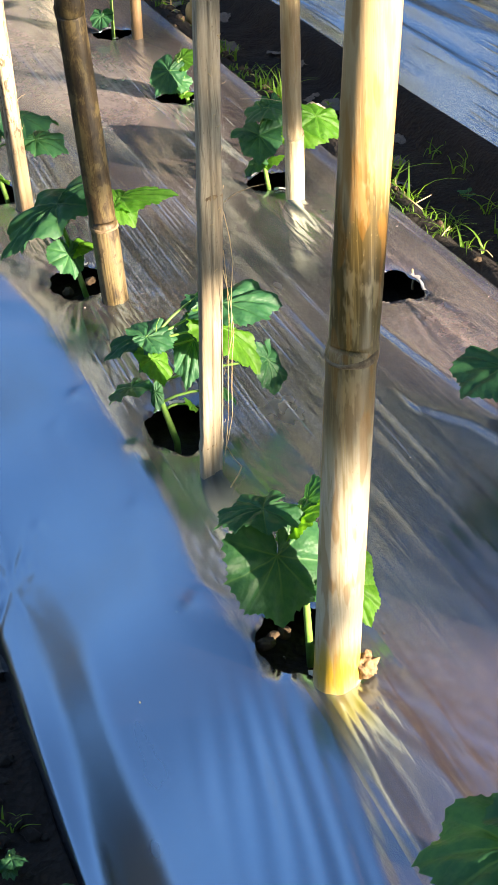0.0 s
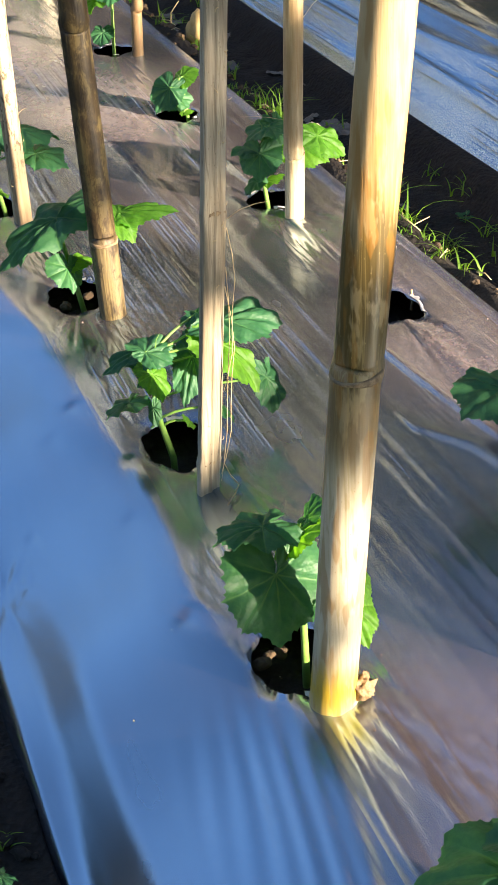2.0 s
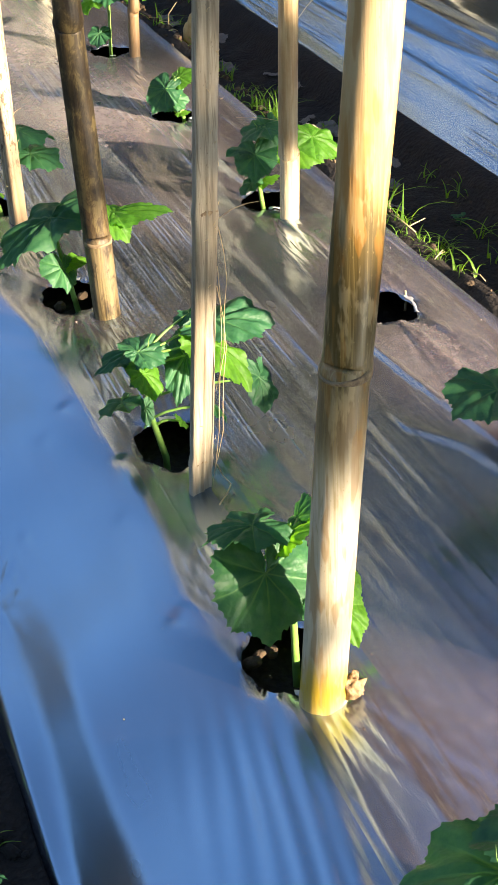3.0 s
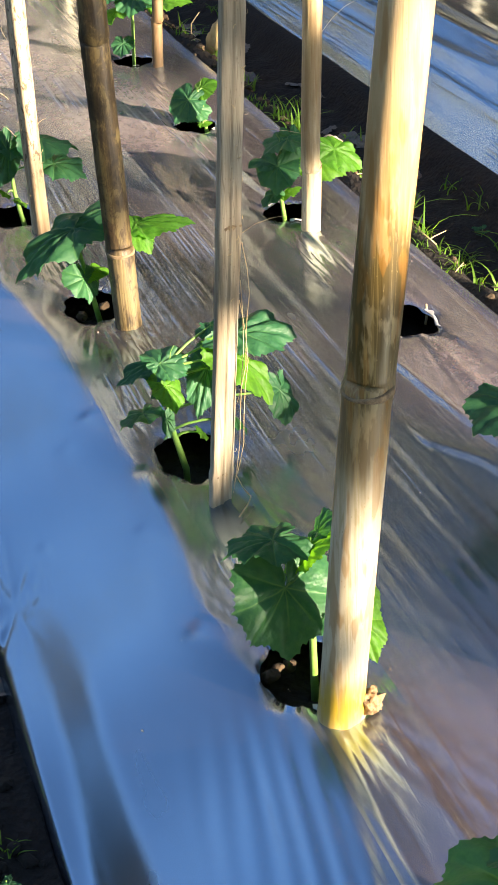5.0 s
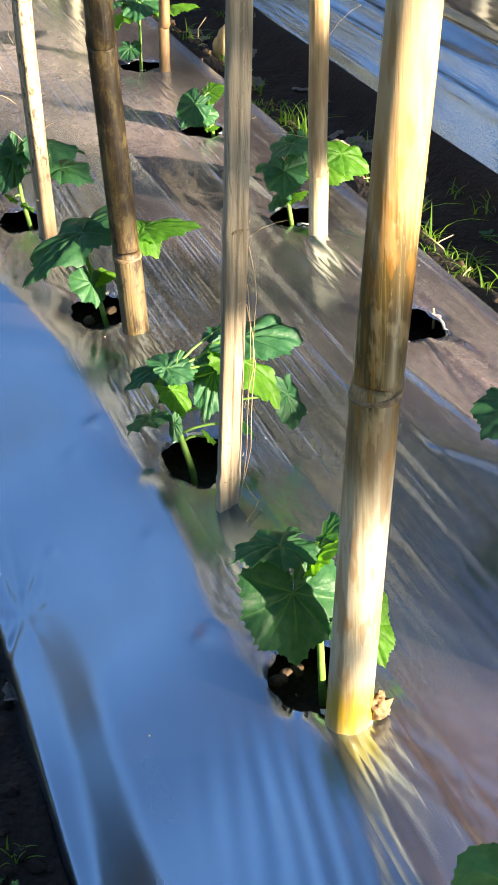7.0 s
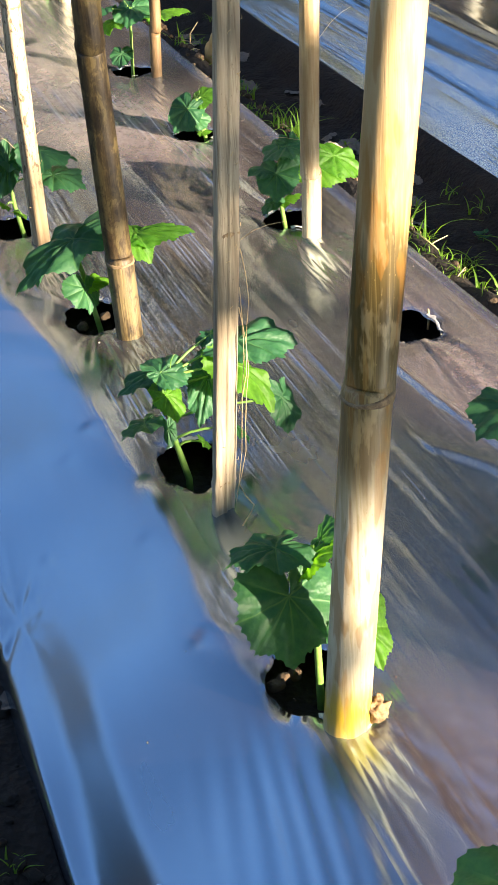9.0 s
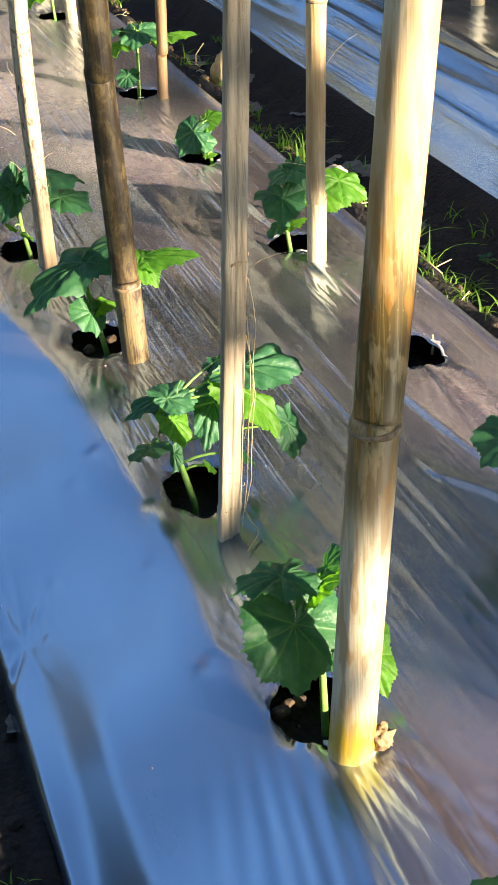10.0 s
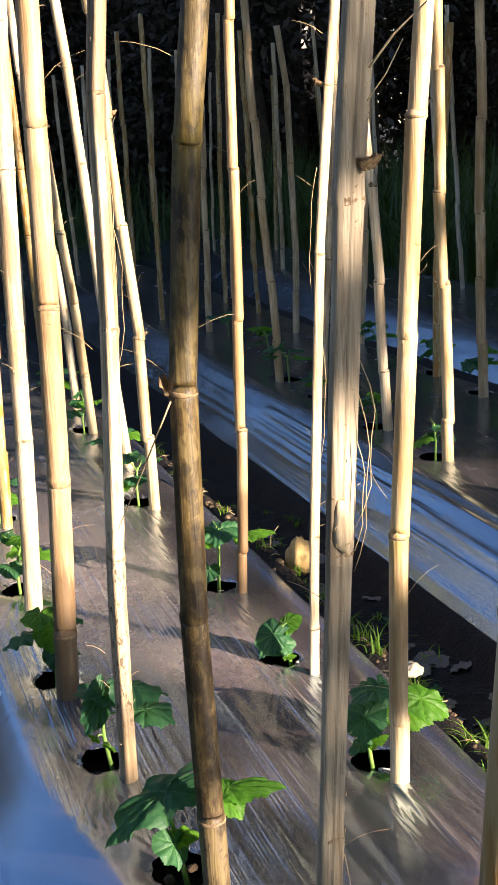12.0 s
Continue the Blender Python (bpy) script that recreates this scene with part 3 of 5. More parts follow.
garden_bed(0.0, -2.5, 16.0,
           axis_steps([(-0.45, 0.49, 0.003)]),
           axis_steps([(-2.5, 0.85, 0.05), (0.85, 3.3, 0.006), (3.3, 3.5, 0.012), (3.5, 6.0, 0.02), (6.0, 16.0, 0.08)]),
           (0.215, 0.432, 0.175), (0.265, 0.47, 0.18), HOLES, PULLS, 40,
           "raised bed under creased silver mulch film with planting holes",
           [(-0.10, 3.35, 0.20, 0.75), (0.20, 1.74, 0.08, 0.30), (0.04, 1.12, 0.17, 0.20), (0.08, 2.85, 0.13, 0.34)])      # where dust has settled: x, y and reach; third widened, fourth added only to brighten the film
FAR_HOLES = [(1.075, 3.995, 0.045, 0.05), (1.077, 4.45, 0.045, 0.05), (1.09, 5.02, 0.045, 0.05), (1.10, 5.40, 0.05, 0.06), (1.61, 4.76, 0.045, 0.05), (1.65, 5.21, 0.045, 0.05)]
FAR_PULLS = [(hx, hy, 0.010, 0.13) for hx, hy, rx, ry in FAR_HOLES]
garden_bed(PITCH, -2.5, 16.0,
           axis_steps([(-0.572, -0.2, 0.0045), (-0.2, 0.572, 0.0105)]),
           axis_steps([(-2.5, 1.6, 0.06), (1.6, 6.2, 0.016), (6.2, 16.0, 0.06)]),
           (0.32, 0.548, 0.18), (0.34, 0.55, 0.18), FAR_HOLES, FAR_PULLS, 140,
           "raised bed under bluish silver mulch film in the shade")
garden_bed(2 * PITCH + 0.06, -2.5, 18.0,
           axis_steps([(-0.572, 0.572, 0.02)]), axis_steps([(-2.5, 3.0, 0.1), (3.0, 18.0, 0.03)]),
           (0.30, 0.548, 0.18), (0.34, 0.55, 0.18), [], [], 240,
           "farther raised bed under creased silver mulch film")


# ---- bamboo stakes ----
def bamboo_stake(points, radius, material, nodes, label, split=False, seed=0, stubs=(), sheaths=(), splinters=0, taper=0.10, layers=(), strands=(), curls=0, husks=(), knobs=()):
    """A stake along points from its foot up; nodes: heights of its rings; stubs: (height, angle) of broken twigs."""
    rng = random.Random(seed)
    foot = Vector(points[0])
    stake = thing("bamboo_stake", foot, label, "bamboo stake", "bamboo stakes in the beds")
    # the points lie on the near face of the cane, its axis one radius behind
    stake.location = foot + (foot - Vector((-0.49, 0.49, foot.z))).normalized() * radius * (0.6 if split else 1.0)
    path = [Vector(p) - foot for p in points]
    path.insert(0, path[0] - (path[1] - path[0]).normalized() * 0.12)

    def at(z):
        for a, b in zip(path, path[1:]):
            if z <= b.z or b is path[-1]:
                return a + (b - a) * ((z - a.z) / (b.z - a.z))

    top = path[-1].z
    heights = sorted(set([-0.12, 0.0, top] + [round(top * i / 26, 4) for i in range(1, 26)]
                         + [n + d for n in nodes for d in (-0.014, -0.006, -0.002, 0.002, 0.007, 0.016) if 0 < n + d < top]))
    lean = rng.uniform(0, 6.28)

    def radius_at(z):
        r = radius * (1 + taper * (0.5 - z / top))
        for h, grow in layers:
            r *= grow if z > h else 1.0
        for n in nodes:
            d = abs(z - n)
            r *= 1 + 0.045 * math.exp(-(d / 0.008) ** 2) - 0.03 * math.exp(-((z - n - 0.012) / 0.007) ** 2)
        return r

    def jog(z):
        k = sum(1 for n in nodes if n < z)
        w = (0.0003 if split else 0.0036) * ((k % 2) * 2 - 1) * (0.4 + 0.6 * math.sin(2.3 * k + seed) ** 2)
        return Vector((math.cos(lean) * w, math.sin(lean) * w, 0))

    squash = None
    if split:
        def squash(a):
            s = math.sin(a + lean)
            face = 1.0 - 0.12 * max(0.0, math.cos(3 * (a + lean) + 0.6)) ** 12 - 0.05 * max(0.0, math.cos(5 * a)) ** 8
            return face if s > -0.25 else max(0.34, 0.25 / abs(s)) * (0.9 + 0.1 * math.cos(5 * a))
    bm = bmesh.new()
    rough = 0.012 if not split else 0.03
    tube(bm, [at(z) + jog(z) for z in heights], [radius_at(z) * (1 + rng.uniform(-rough, rough)) for z in heights], 36 if split else 18, squash)
    culm = part("culm", bm, material, stake)
    for n in nodes:
        if 0.0 < n < top:
            bm = bmesh.new()
            c = at(n) + jog(n - 0.001)
            tube(bm, [c + Vector((0, 0, d)) for d in (-0.0024, -0.0008, 0.0008, 0.0024)], [radius_at(n) * k for k in (0.985, 1.018, 1.018, 0.985)], 18, squash)
            tip_x, tip_y, worn = rng.uniform(-0.10, 0.10), rng.uniform(-0.10, 0.10), rng.uniform(0, 6.28)
            for v in bm.verts:
                q = v.co - c
                a = math.atan2(q.y, q.x)
                v.co = c + Vector((q.x, q.y, 0)) * (1 + 0.02 * math.sin(3 * a + worn) + 0.015 * math.sin(7 * a)) + Vector((0, 0, q.z * (1 + 0.5 * math.sin(2 * a + worn)) + q.x * tip_x + q.y * tip_y))
            part("node_ring", bm, NODE, culm)
    for n, turn in stubs:
        bm = bmesh.new()
        c = at(n)
        out = Vector((math.cos(turn), math.sin(turn), 0.35))
        tube(bm, [c + out * radius * 0.6, c + out * radius * 1.25, c + out * radius * 1.6 + Vector((0.003, 0, 0.004))],
             [radius * 0.42, radius * 0.36, radius * 0.2], 7)
        for v in bm.verts:
            v.co += Vector([rng.uniform(-0.0025, 0.0025) for _ in range(3)])
        part("branch_stub", bm, HUSK, culm, "broken brown twig stub", smooth=False)
    for n, turn in sheaths:
        bm = bmesh.new()
        c = at(n)
        rows = []
        for i in range(7):
            row = []
            for j in range(9):
                a = turn + (j - 4) * 0.24 + rng.uniform(-0.05, 0.05)
                r = radius * (1.04 + 0.07 * i + 0.16 * (0.5 + 0.5 * math.sin(2.3 * j + i + seed))) + rng.uniform(0, 0.003)
                ragged = rng.uniform(0.6, 1.15) if i == 6 else 1.0
                row.append(bm.verts.new(c + Vector((math.cos(a) * r, math.sin(a) * r, -0.003 + 0.0030 * (i - 1 + ragged) * (1 + 0.5 * math.sin(j * 1.9 + seed))))))
            rows.append(row)
        for r0, r1 in zip(rows, rows[1:]):
            for j in range(8):
                bm.faces.new((r0[j], r0[j + 1], r1[j + 1], r1[j]))
        bmesh.ops.solidify(bm, geom=bm.faces[:], thickness=0.0008)
        part("torn_sheath", bm, STUB, culm, "torn brown papery sheath", smooth=False)
    for n, turn in husks:
        bm = bmesh.new()
        bmesh.ops.create_icosphere(bm, subdivisions=3, radius=1.0)
        c = at(n) + Vector((math.cos(turn), math.sin(turn), 0)) * radius * 1.45
        for v in bm.verts:
            q = v.co * 2.1 + Vector((seed, 0, 0))
            w = 0.9 + 0.45 * noise.noise(q) + 0.30 * noise.noise(q * 2.3) + 0.22 * noise.noise(q * 5.1)
            v.co = c + Vector((v.co.x * 0.0105, v.co.y * 0.0095, v.co.z * 0.0135 + 0.002)) * w
        part("dry_husk", bm, HUSK, culm, "crumpled dry brown husk")
    for n, turn, wide, tall in knobs:
        bm = bmesh.new()
        bmesh.ops.create_icosphere(bm, subdivisions=3, radius=1.0)
        c = at(n) + Vector((math.cos(turn), math.sin(turn), 0)) * radius * 0.45
        for v in bm.verts:
            w = 1 + 0.2 * noise.noise(v.co * 1.7 + Vector((seed, n, 0)))
            v.co = c + Vector((v.co.x * wide, v.co.y * wide, v.co.z * tall * (1.3 if v.co.z > 0 else 0.8))) * w
        part("branch_knob", bm, material, culm, "smooth weathered knob where a branch was cut")
    for z0, z1, a, bulge in strands:
        side = Vector((math.cos(a), math.sin(a), 0))
        c0, c1 = at(z0) + side * radius * 0.95, at(z1) + side * radius * 1.0
        bm = bmesh.new()
        tube(bm, [c0.lerp(c1, t) + side * bulge * math.sin(math.pi * t) * (1 + 0.3 * math.sin(9 * t)) for t in (0, 0.15, 0.3, 0.45, 0.6, 0.75, 0.9, 1)], [0.0005] + [0.0004] * 6 + [0.0002], 5)
        part("fibre_strand", bm, FIBRE, culm, "thin loose dry fibre")
    for k in range(curls):
        if k == 0:
            bm = bmesh.new()
            tube(bm, [Vector((0, 0, 0)), Vector((0.0012, 0, 0.0010)), Vector((0.0016, 0.0010, 0.0030)), Vector((0.0010, 0.0020, 0.0042))], [0.0004, 0.0004, 0.0003, 0.0002], 4)
            curl = to_mesh("frayed_curl", bm, FIBRE)
        z, a = rng.uniform(0.04, top * 0.95), rng.uniform(-2.4, -0.5)
        ob = new("frayed_curl", curl)
        ob.parent = culm
        ob.location = at(z) + Vector((math.cos(a), math.sin(a), 0)) * radius_at(z) * 0.94
        ob.rotation_euler = (rng.uniform(-1, 1), rng.uniform(-1, 1), a + rng.uniform(-0.6, 0.6))
    for k in range(splinters):
        z = rng.uniform(0.12, top * 0.8)
        a = rng.uniform(0, 6.28)
        c = at(z) + Vector((math.cos(a), math.sin(a), 0)) * radius
        length = rng.uniform(0.015, 0.085)
        out = Vector((math.cos(a), math.sin(a), rng.uniform(0.2, 1.6))).normalized()
        sag = Vector((rng.uniform(-0.3, 0.3), rng.uniform(-0.3, 0.3), -0.25))
        bm = bmesh.new()
        tube(bm, [c + out * length * t + sag * length * t * t for t in (0, 0.35, 0.7, 1)], [0.00042, 0.00036, 0.0003, 0.00015], 4)
        part("splinter", bm, FIBRE, culm)
    return stake


def upward(points, height):
    """Carry the last stretch of a stake on to its full height."""
    a, b = Vector(points[-2]), Vector(points[-1])
    if b.z < height:
        points = list(points) + [tuple(b + (b - a) * ((height - b.z) / (b.z - a.z)))]
    return points


def nodes_from(first, gap, top, seed):
    rng = random.Random(seed)
    out, z = [], first
    while z < top - 0.02:
        out.append(round(z, 3))
        z += gap * rng.uniform(0.85, 1.15)
    return out


PALE = "pale straw bamboo stake pushed through the mulch film"
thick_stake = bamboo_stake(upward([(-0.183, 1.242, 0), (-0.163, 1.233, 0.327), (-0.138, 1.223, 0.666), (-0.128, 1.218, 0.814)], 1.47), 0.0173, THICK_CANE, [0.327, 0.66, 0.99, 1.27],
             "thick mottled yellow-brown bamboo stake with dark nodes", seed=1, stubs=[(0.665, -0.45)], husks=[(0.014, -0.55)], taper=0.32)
bm = bmesh.new()
tube(bm, [Vector((0, 0, z)) for z in (-0.002, 0.0005, 0.003, 0.0045)], [0.0208, 0.0214, 0.0210, 0.0200], 40)
for v in bm.verts:
    v.co *= 1 + 0.03 * noise.noise(v.co * 190.0)
    v.co.z += 0.0016 * noise.noise(v.co * 120.0 + Vector((5, 0, 0)))
part("foot_rim", bm, STUB, thick_stake, "pale cracked rim of dried skin at the foot")
bamboo_stake(upward([(-0.173, 1.590, 0), (-0.149, 1.582, 0.315), (-0.130, 1.576, 0.597), (-0.109, 1.569, 0.922), (-0.096, 1.565, 1.055)], 1.5), 0.0128, GREY_CANE, [0.035, 0.315, 0.597, 0.905, 1.2],
             "weathered grey split bamboo stake with frayed edges", True, 2, curls=60, splinters=7, layers=[(0.6, 1.10), (0.9, 1.06)],
             knobs=[(0.618, -1.75, 0.0085, 0.024)], stubs=[(0.93, -0.4)], strands=[(0.74, 0.58, -0.5, 0.012), (0.26, 0.01, -0.45, 0.006), (0.30, 0.12, -0.4, 0.010), (0.77, 0.62, -0.3, 0.016), (0.70, 0.60, -0.7, 0.009), (0.24, 0.02, -0.6, 0.012)])
bamboo_stake(upward([(-0.157, 2.020, 0), (-0.158, 2.020, 0.107), (-0.161, 2.021, 0.386), (-0.155, 2.019, 0.668), (-0.130, 2.013, 0.962), (-0.113, 2.009, 1.099)], 1.5), 0.0172, BROWN_CANE, [0.105, 0.386, 0.668, 0.962, 1.24],
             "dark brown weathered bamboo stake", seed=3, sheaths=[(0.668, 2.6)], splinters=4)
bamboo_stake(upward([(-0.203, 2.383, 0), (-0.197, 2.382, 0.308), (-0.174, 2.378, 0.722), (-0.167, 2.377, 1.029), (-0.156, 2.375, 1.136)], 1.5), 0.0195, PITTED_CANE, [0.36, 0.7, 1.029, 1.3],
             "sun-bleached split bamboo stake with dark pits", True, 4, curls=20, splinters=13, strands=[(0.95, 0.72, -0.9, 0.010), (0.85, 0.65, -0.3, 0.012)])
bamboo_stake(upward([(0.175, 2.195, 0), (0.187, 2.190, 0.389), (0.206, 2.182, 0.680), (0.225, 2.174, 0.972), (0.237, 2.169, 1.110)], 1.5), 0.0138, NOTCHED_CANE, [0.105, 0.389, 0.680, 0.972, 1.25], PALE, seed=5, splinters=9)
bamboo_stake(upward([(0.203, 3.091, 0), (0.221, 3.086, 0.360), (0.229, 3.084, 0.595), (0.237, 3.081, 0.893), (0.246, 3.079, 1.181)], 1.5), 0.0108, TAN_CANE, [0.1, 0.360, 0.595, 0.893, 1.181], "thin brownish bamboo stake pushed through the mulch film", seed=6, splinters=2)
bamboo_stake(upward([(0.196, 2.636, 0), (0.208, 2.632, 0.264), (0.239, 2.622, 0.758), (0.265, 2.613, 1.031), (0.279, 2.608, 1.153)], 1.5), 0.0128, PALE_CANE, [0.09, 0.264, 0.758, 1.031, 1.3], "pale split bamboo stake with torn edges", True, 7, curls=20, strands=[(0.9, 0.7, 3.6, 0.010), (0.6, 0.4, -0.2, 0.008)], stubs=[(1.031, 3.0)], splinters=11)
bamboo_stake(upward([(-0.236, 2.713, 0), (-0.216, 2.710, 0.399), (-0.207, 2.709, 0.696), (-0.199, 2.708, 1.001), (-0.194, 2.708, 1.169)], 1.5), 0.0195, TAN_CANE, [0.12, 0.399, 0.696, 1.001, 1.3], "stout tan bamboo stake", seed=8, splinters=8)
bamboo_stake(upward([(-0.229, 3.196, 0), (-0.214, 3.194, 0.374), (-0.206, 3.194, 0.699), (-0.190, 3.192, 1.028)], 1.5), 0.0190, PALE_CANE, [0.374, 0.6, 0.92, 1.2], PALE, True, seed=9, splinters=11)
bamboo_stake(upward([(-0.208, 3.834, 0), (-0.194, 3.833, 0.442), (-0.173, 3.831, 0.912)], 1.5), 0.0145, OLIVE_CANE, [0.2, 0.45, 0.75, 1.05], "yellow-green bamboo stake leaning in the row", seed=10, splinters=6, stubs=[(0.75, -0.6)])
bamboo_stake(upward([(0.176, 3.808, 0), (0.174, 3.808, 0.464), (0.152, 3.813, 0.752), (0.137, 3.816, 1.021), (0.124, 3.819, 1.189)], 1.5), 0.0142, STRAW_CANE, [0.2, 0.464, 0.752, 1.021, 1.27], PALE, seed=11, stubs=[(1.021, -0.5), (0.464, 0.5)], splinters=9)
bamboo_stake(upward([(0.215, 4.306, 0), (0.196, 4.310, 0.244), (0.164, 4.316, 0.726), (0.137, 4.321, 1.165), (0.121, 4.324, 1.332)], 1.52), 0.0155, PALE_CANE, [0.3, 0.6, 0.9, 1.165], PALE, True, seed=12, stubs=[(1.165, 2.8)], splinters=2)
bamboo_stake(upward([(0.204, 4.824, 0), (0.183, 4.827, 0.404), (0.157, 4.832, 0.674), (0.130, 4.836, 1.006), (0.118, 4.838, 1.299)], 1.5), 0.0150, STRAW_CANE, [0.2, 0.45, 0.674, 1.006, 1.25], PALE, seed=13, splinters=5, stubs=[(1.006, -0.8)])
bamboo_stake(upward([(0.212, 5.146, 0), (0.200, 5.148, 0.305), (0.176, 5.152, 0.586), (0.137, 5.158, 0.878), (0.115, 5.161, 1.326)], 1.5), 0.0145, PALE_CANE, [0.305, 0.586, 0.878, 1.2], PALE, seed=14, splinters=5)
bamboo_stake(upward([(1.068, 3.885, 0), (1.065, 3.887, 0.514), (1.062, 3.888, 0.770), (1.068, 3.885, 1.244)], 1.5), 0.0165, STRAW_CANE, [0.12, 0.514, 0.770, 1.1], "pale bamboo stake standing in the shaded bed", seed=15, stubs=[(0.514, 2.9)])
bamboo_stake(upward([(1.067, 4.330, 0), (1.062, 4.332, 0.195), (1.058, 4.334, 0.481), (1.044, 4.339, 0.776), (1.033, 4.344, 0.996)], 1.5), 0.0155, PALE_CANE, [0.195, 0.481, 0.776, 1.1], "pale crooked bamboo stake standing in the shaded bed", seed=16, splinters=4, stubs=[(0.776, -2.0)])
SHADY = "brown bamboo stake standing in the shaded bed"
bamboo_stake(upward([(1.548, 4.614, 0), (1.549, 4.613, 0.604), (1.560, 4.608, 0.957), (1.561, 4.608, 1.316)], 1.5), 0.0168, STRAW_CANE, [0.2, 0.42, 0.65, 0.957, 1.2], SHADY, seed=17, splinters=4)
bamboo_stake(upward([(1.595, 5.082, 0), (1.603, 5.078, 0.365), (1.634, 5.064, 0.884), (1.661, 5.051, 1.260)], 1.3), 0.0175, OLIVE_CANE, [0.2, 0.5, 0.8, 1.1], SHADY, seed=18)
bamboo_stake(upward([(1.083, 4.969, 0), (1.098, 4.964, 0.216), (1.148, 4.945, 0.814), (1.178, 4.935, 1.268)], 1.45), 0.0142, STRAW_CANE, [0.2, 0.5, 0.8, 1.1], SHADY, seed=19)
bamboo_stake(upward([(1.059, 5.385, 0), (1.044, 5.390, 0.387), (1.024, 5.396, 0.712), (1.016, 5.399, 0.944), (1.004, 5.403, 1.374)], 1.5), 0.0155, STRAW_CANE, [0.15, 0.387, 0.712, 1.0, 1.25], SHADY, seed=20, splinters=4)
bamboo_stake([(1.509, 6.485, 0), (1.525, 6.480, 0.379), (1.522, 6.481, 0.774), (1.521, 6.481, 1.158), (1.492, 6.491, 1.422)], 0.0155, STRAW_CANE, [0.2, 0.5, 0.8, 1.158], SHADY, seed=21)
bamboo_stake(upward([(1.654, 6.008, 0), (1.680, 5.998, 0.400), (1.709, 5.986, 0.888)], 1.45), 0.0155, STRAW_CANE, [0.25, 0.5, 0.8, 1.1], SHADY, seed=22)
bamboo_stake(upward([(1.165, 6.804, 0), (1.173, 6.802, 0.386), (1.187, 6.798, 0.927)], 1.45), 0.0155, STRAW_CANE, [0.25, 0.5, 0.8, 1.1], SHADY, seed=23)

# the rows go on behind, ahead and in the farther beds
rng = random.Random(77)
more = [(0.19, 1.36), (0.19, 0.92), (-0.2, 0.80), (0.2, 0.45), (-0.2, 0.3)]
more += [(-0.22 + rng.uniform(-0.02, 0.02), y + rng.uniform(-0.06, 0.06)) for y in (4.35, 4.8, 5.25, 5.8, 6.3, 6.9, 7.5, 8.2, 9.0)]
more += [(0.2 + rng.uniform(-0.02, 0.02), y + rng.uniform(-0.06, 0.06)) for y in (5.75, 6.3, 6.9, 7.6, 8.3, 9.2)]
more += [(1.09 + rng.uniform(-0.03, 0.03), y + rng.uniform(-0.08, 0.08)) for y in (2.9, 3.4, 6.1, 7.4, 8.0, 8.7, 9.4, 10.2)]
more += [(1.55 + rng.uniform(-0.03, 0.03), y + rng.uniform(-0.08, 0.08)) for y in (3.6, 4.1, 7.2, 7.9, 8.7, 9.6)]
more += [(2.42 + rng.uniform(-0.03, 0.03), y + rng.uniform(-0.08, 0.08)) for y in (4.4, 5.4, 6.6, 7.5, 8.4, 9.3, 10.2, 11.2)]
more += [(2.85 + rng.uniform(-0.03, 0.03), y + rng.uniform(-0.08, 0.08)) for y in (5.6, 6.4, 7.5, 8.6, 9.7, 10.8)]
for k, (x, y) in enumerate(more):
    tall = rng.uniform(1.32, 1.6)
    lx, ly = rng.uniform(-0.09, 0.06) - 0.02 * (x < 0.5), rng.uniform(-0.05, 0.05)
    mid = (x + lx * 0.5 + rng.uniform(-0.012, 0.012), y + ly * 0.5, tall * 0.5)
    bamboo_stake([(x, y, 0), mid, (x + lx, y + ly, tall)], rng.uniform(0.0115, 0.0165), rng.choice([STRAW_CANE, STRAW_CANE, PALE_CANE, OLIVE_CANE]),
                 nodes_from(rng.uniform(0.1, 0.25), 0.26, tall, k), "straw bamboo stake in the row farther along" if y > 4 else "straw bamboo stake in the bed", seed=100 + k, splinters=2)


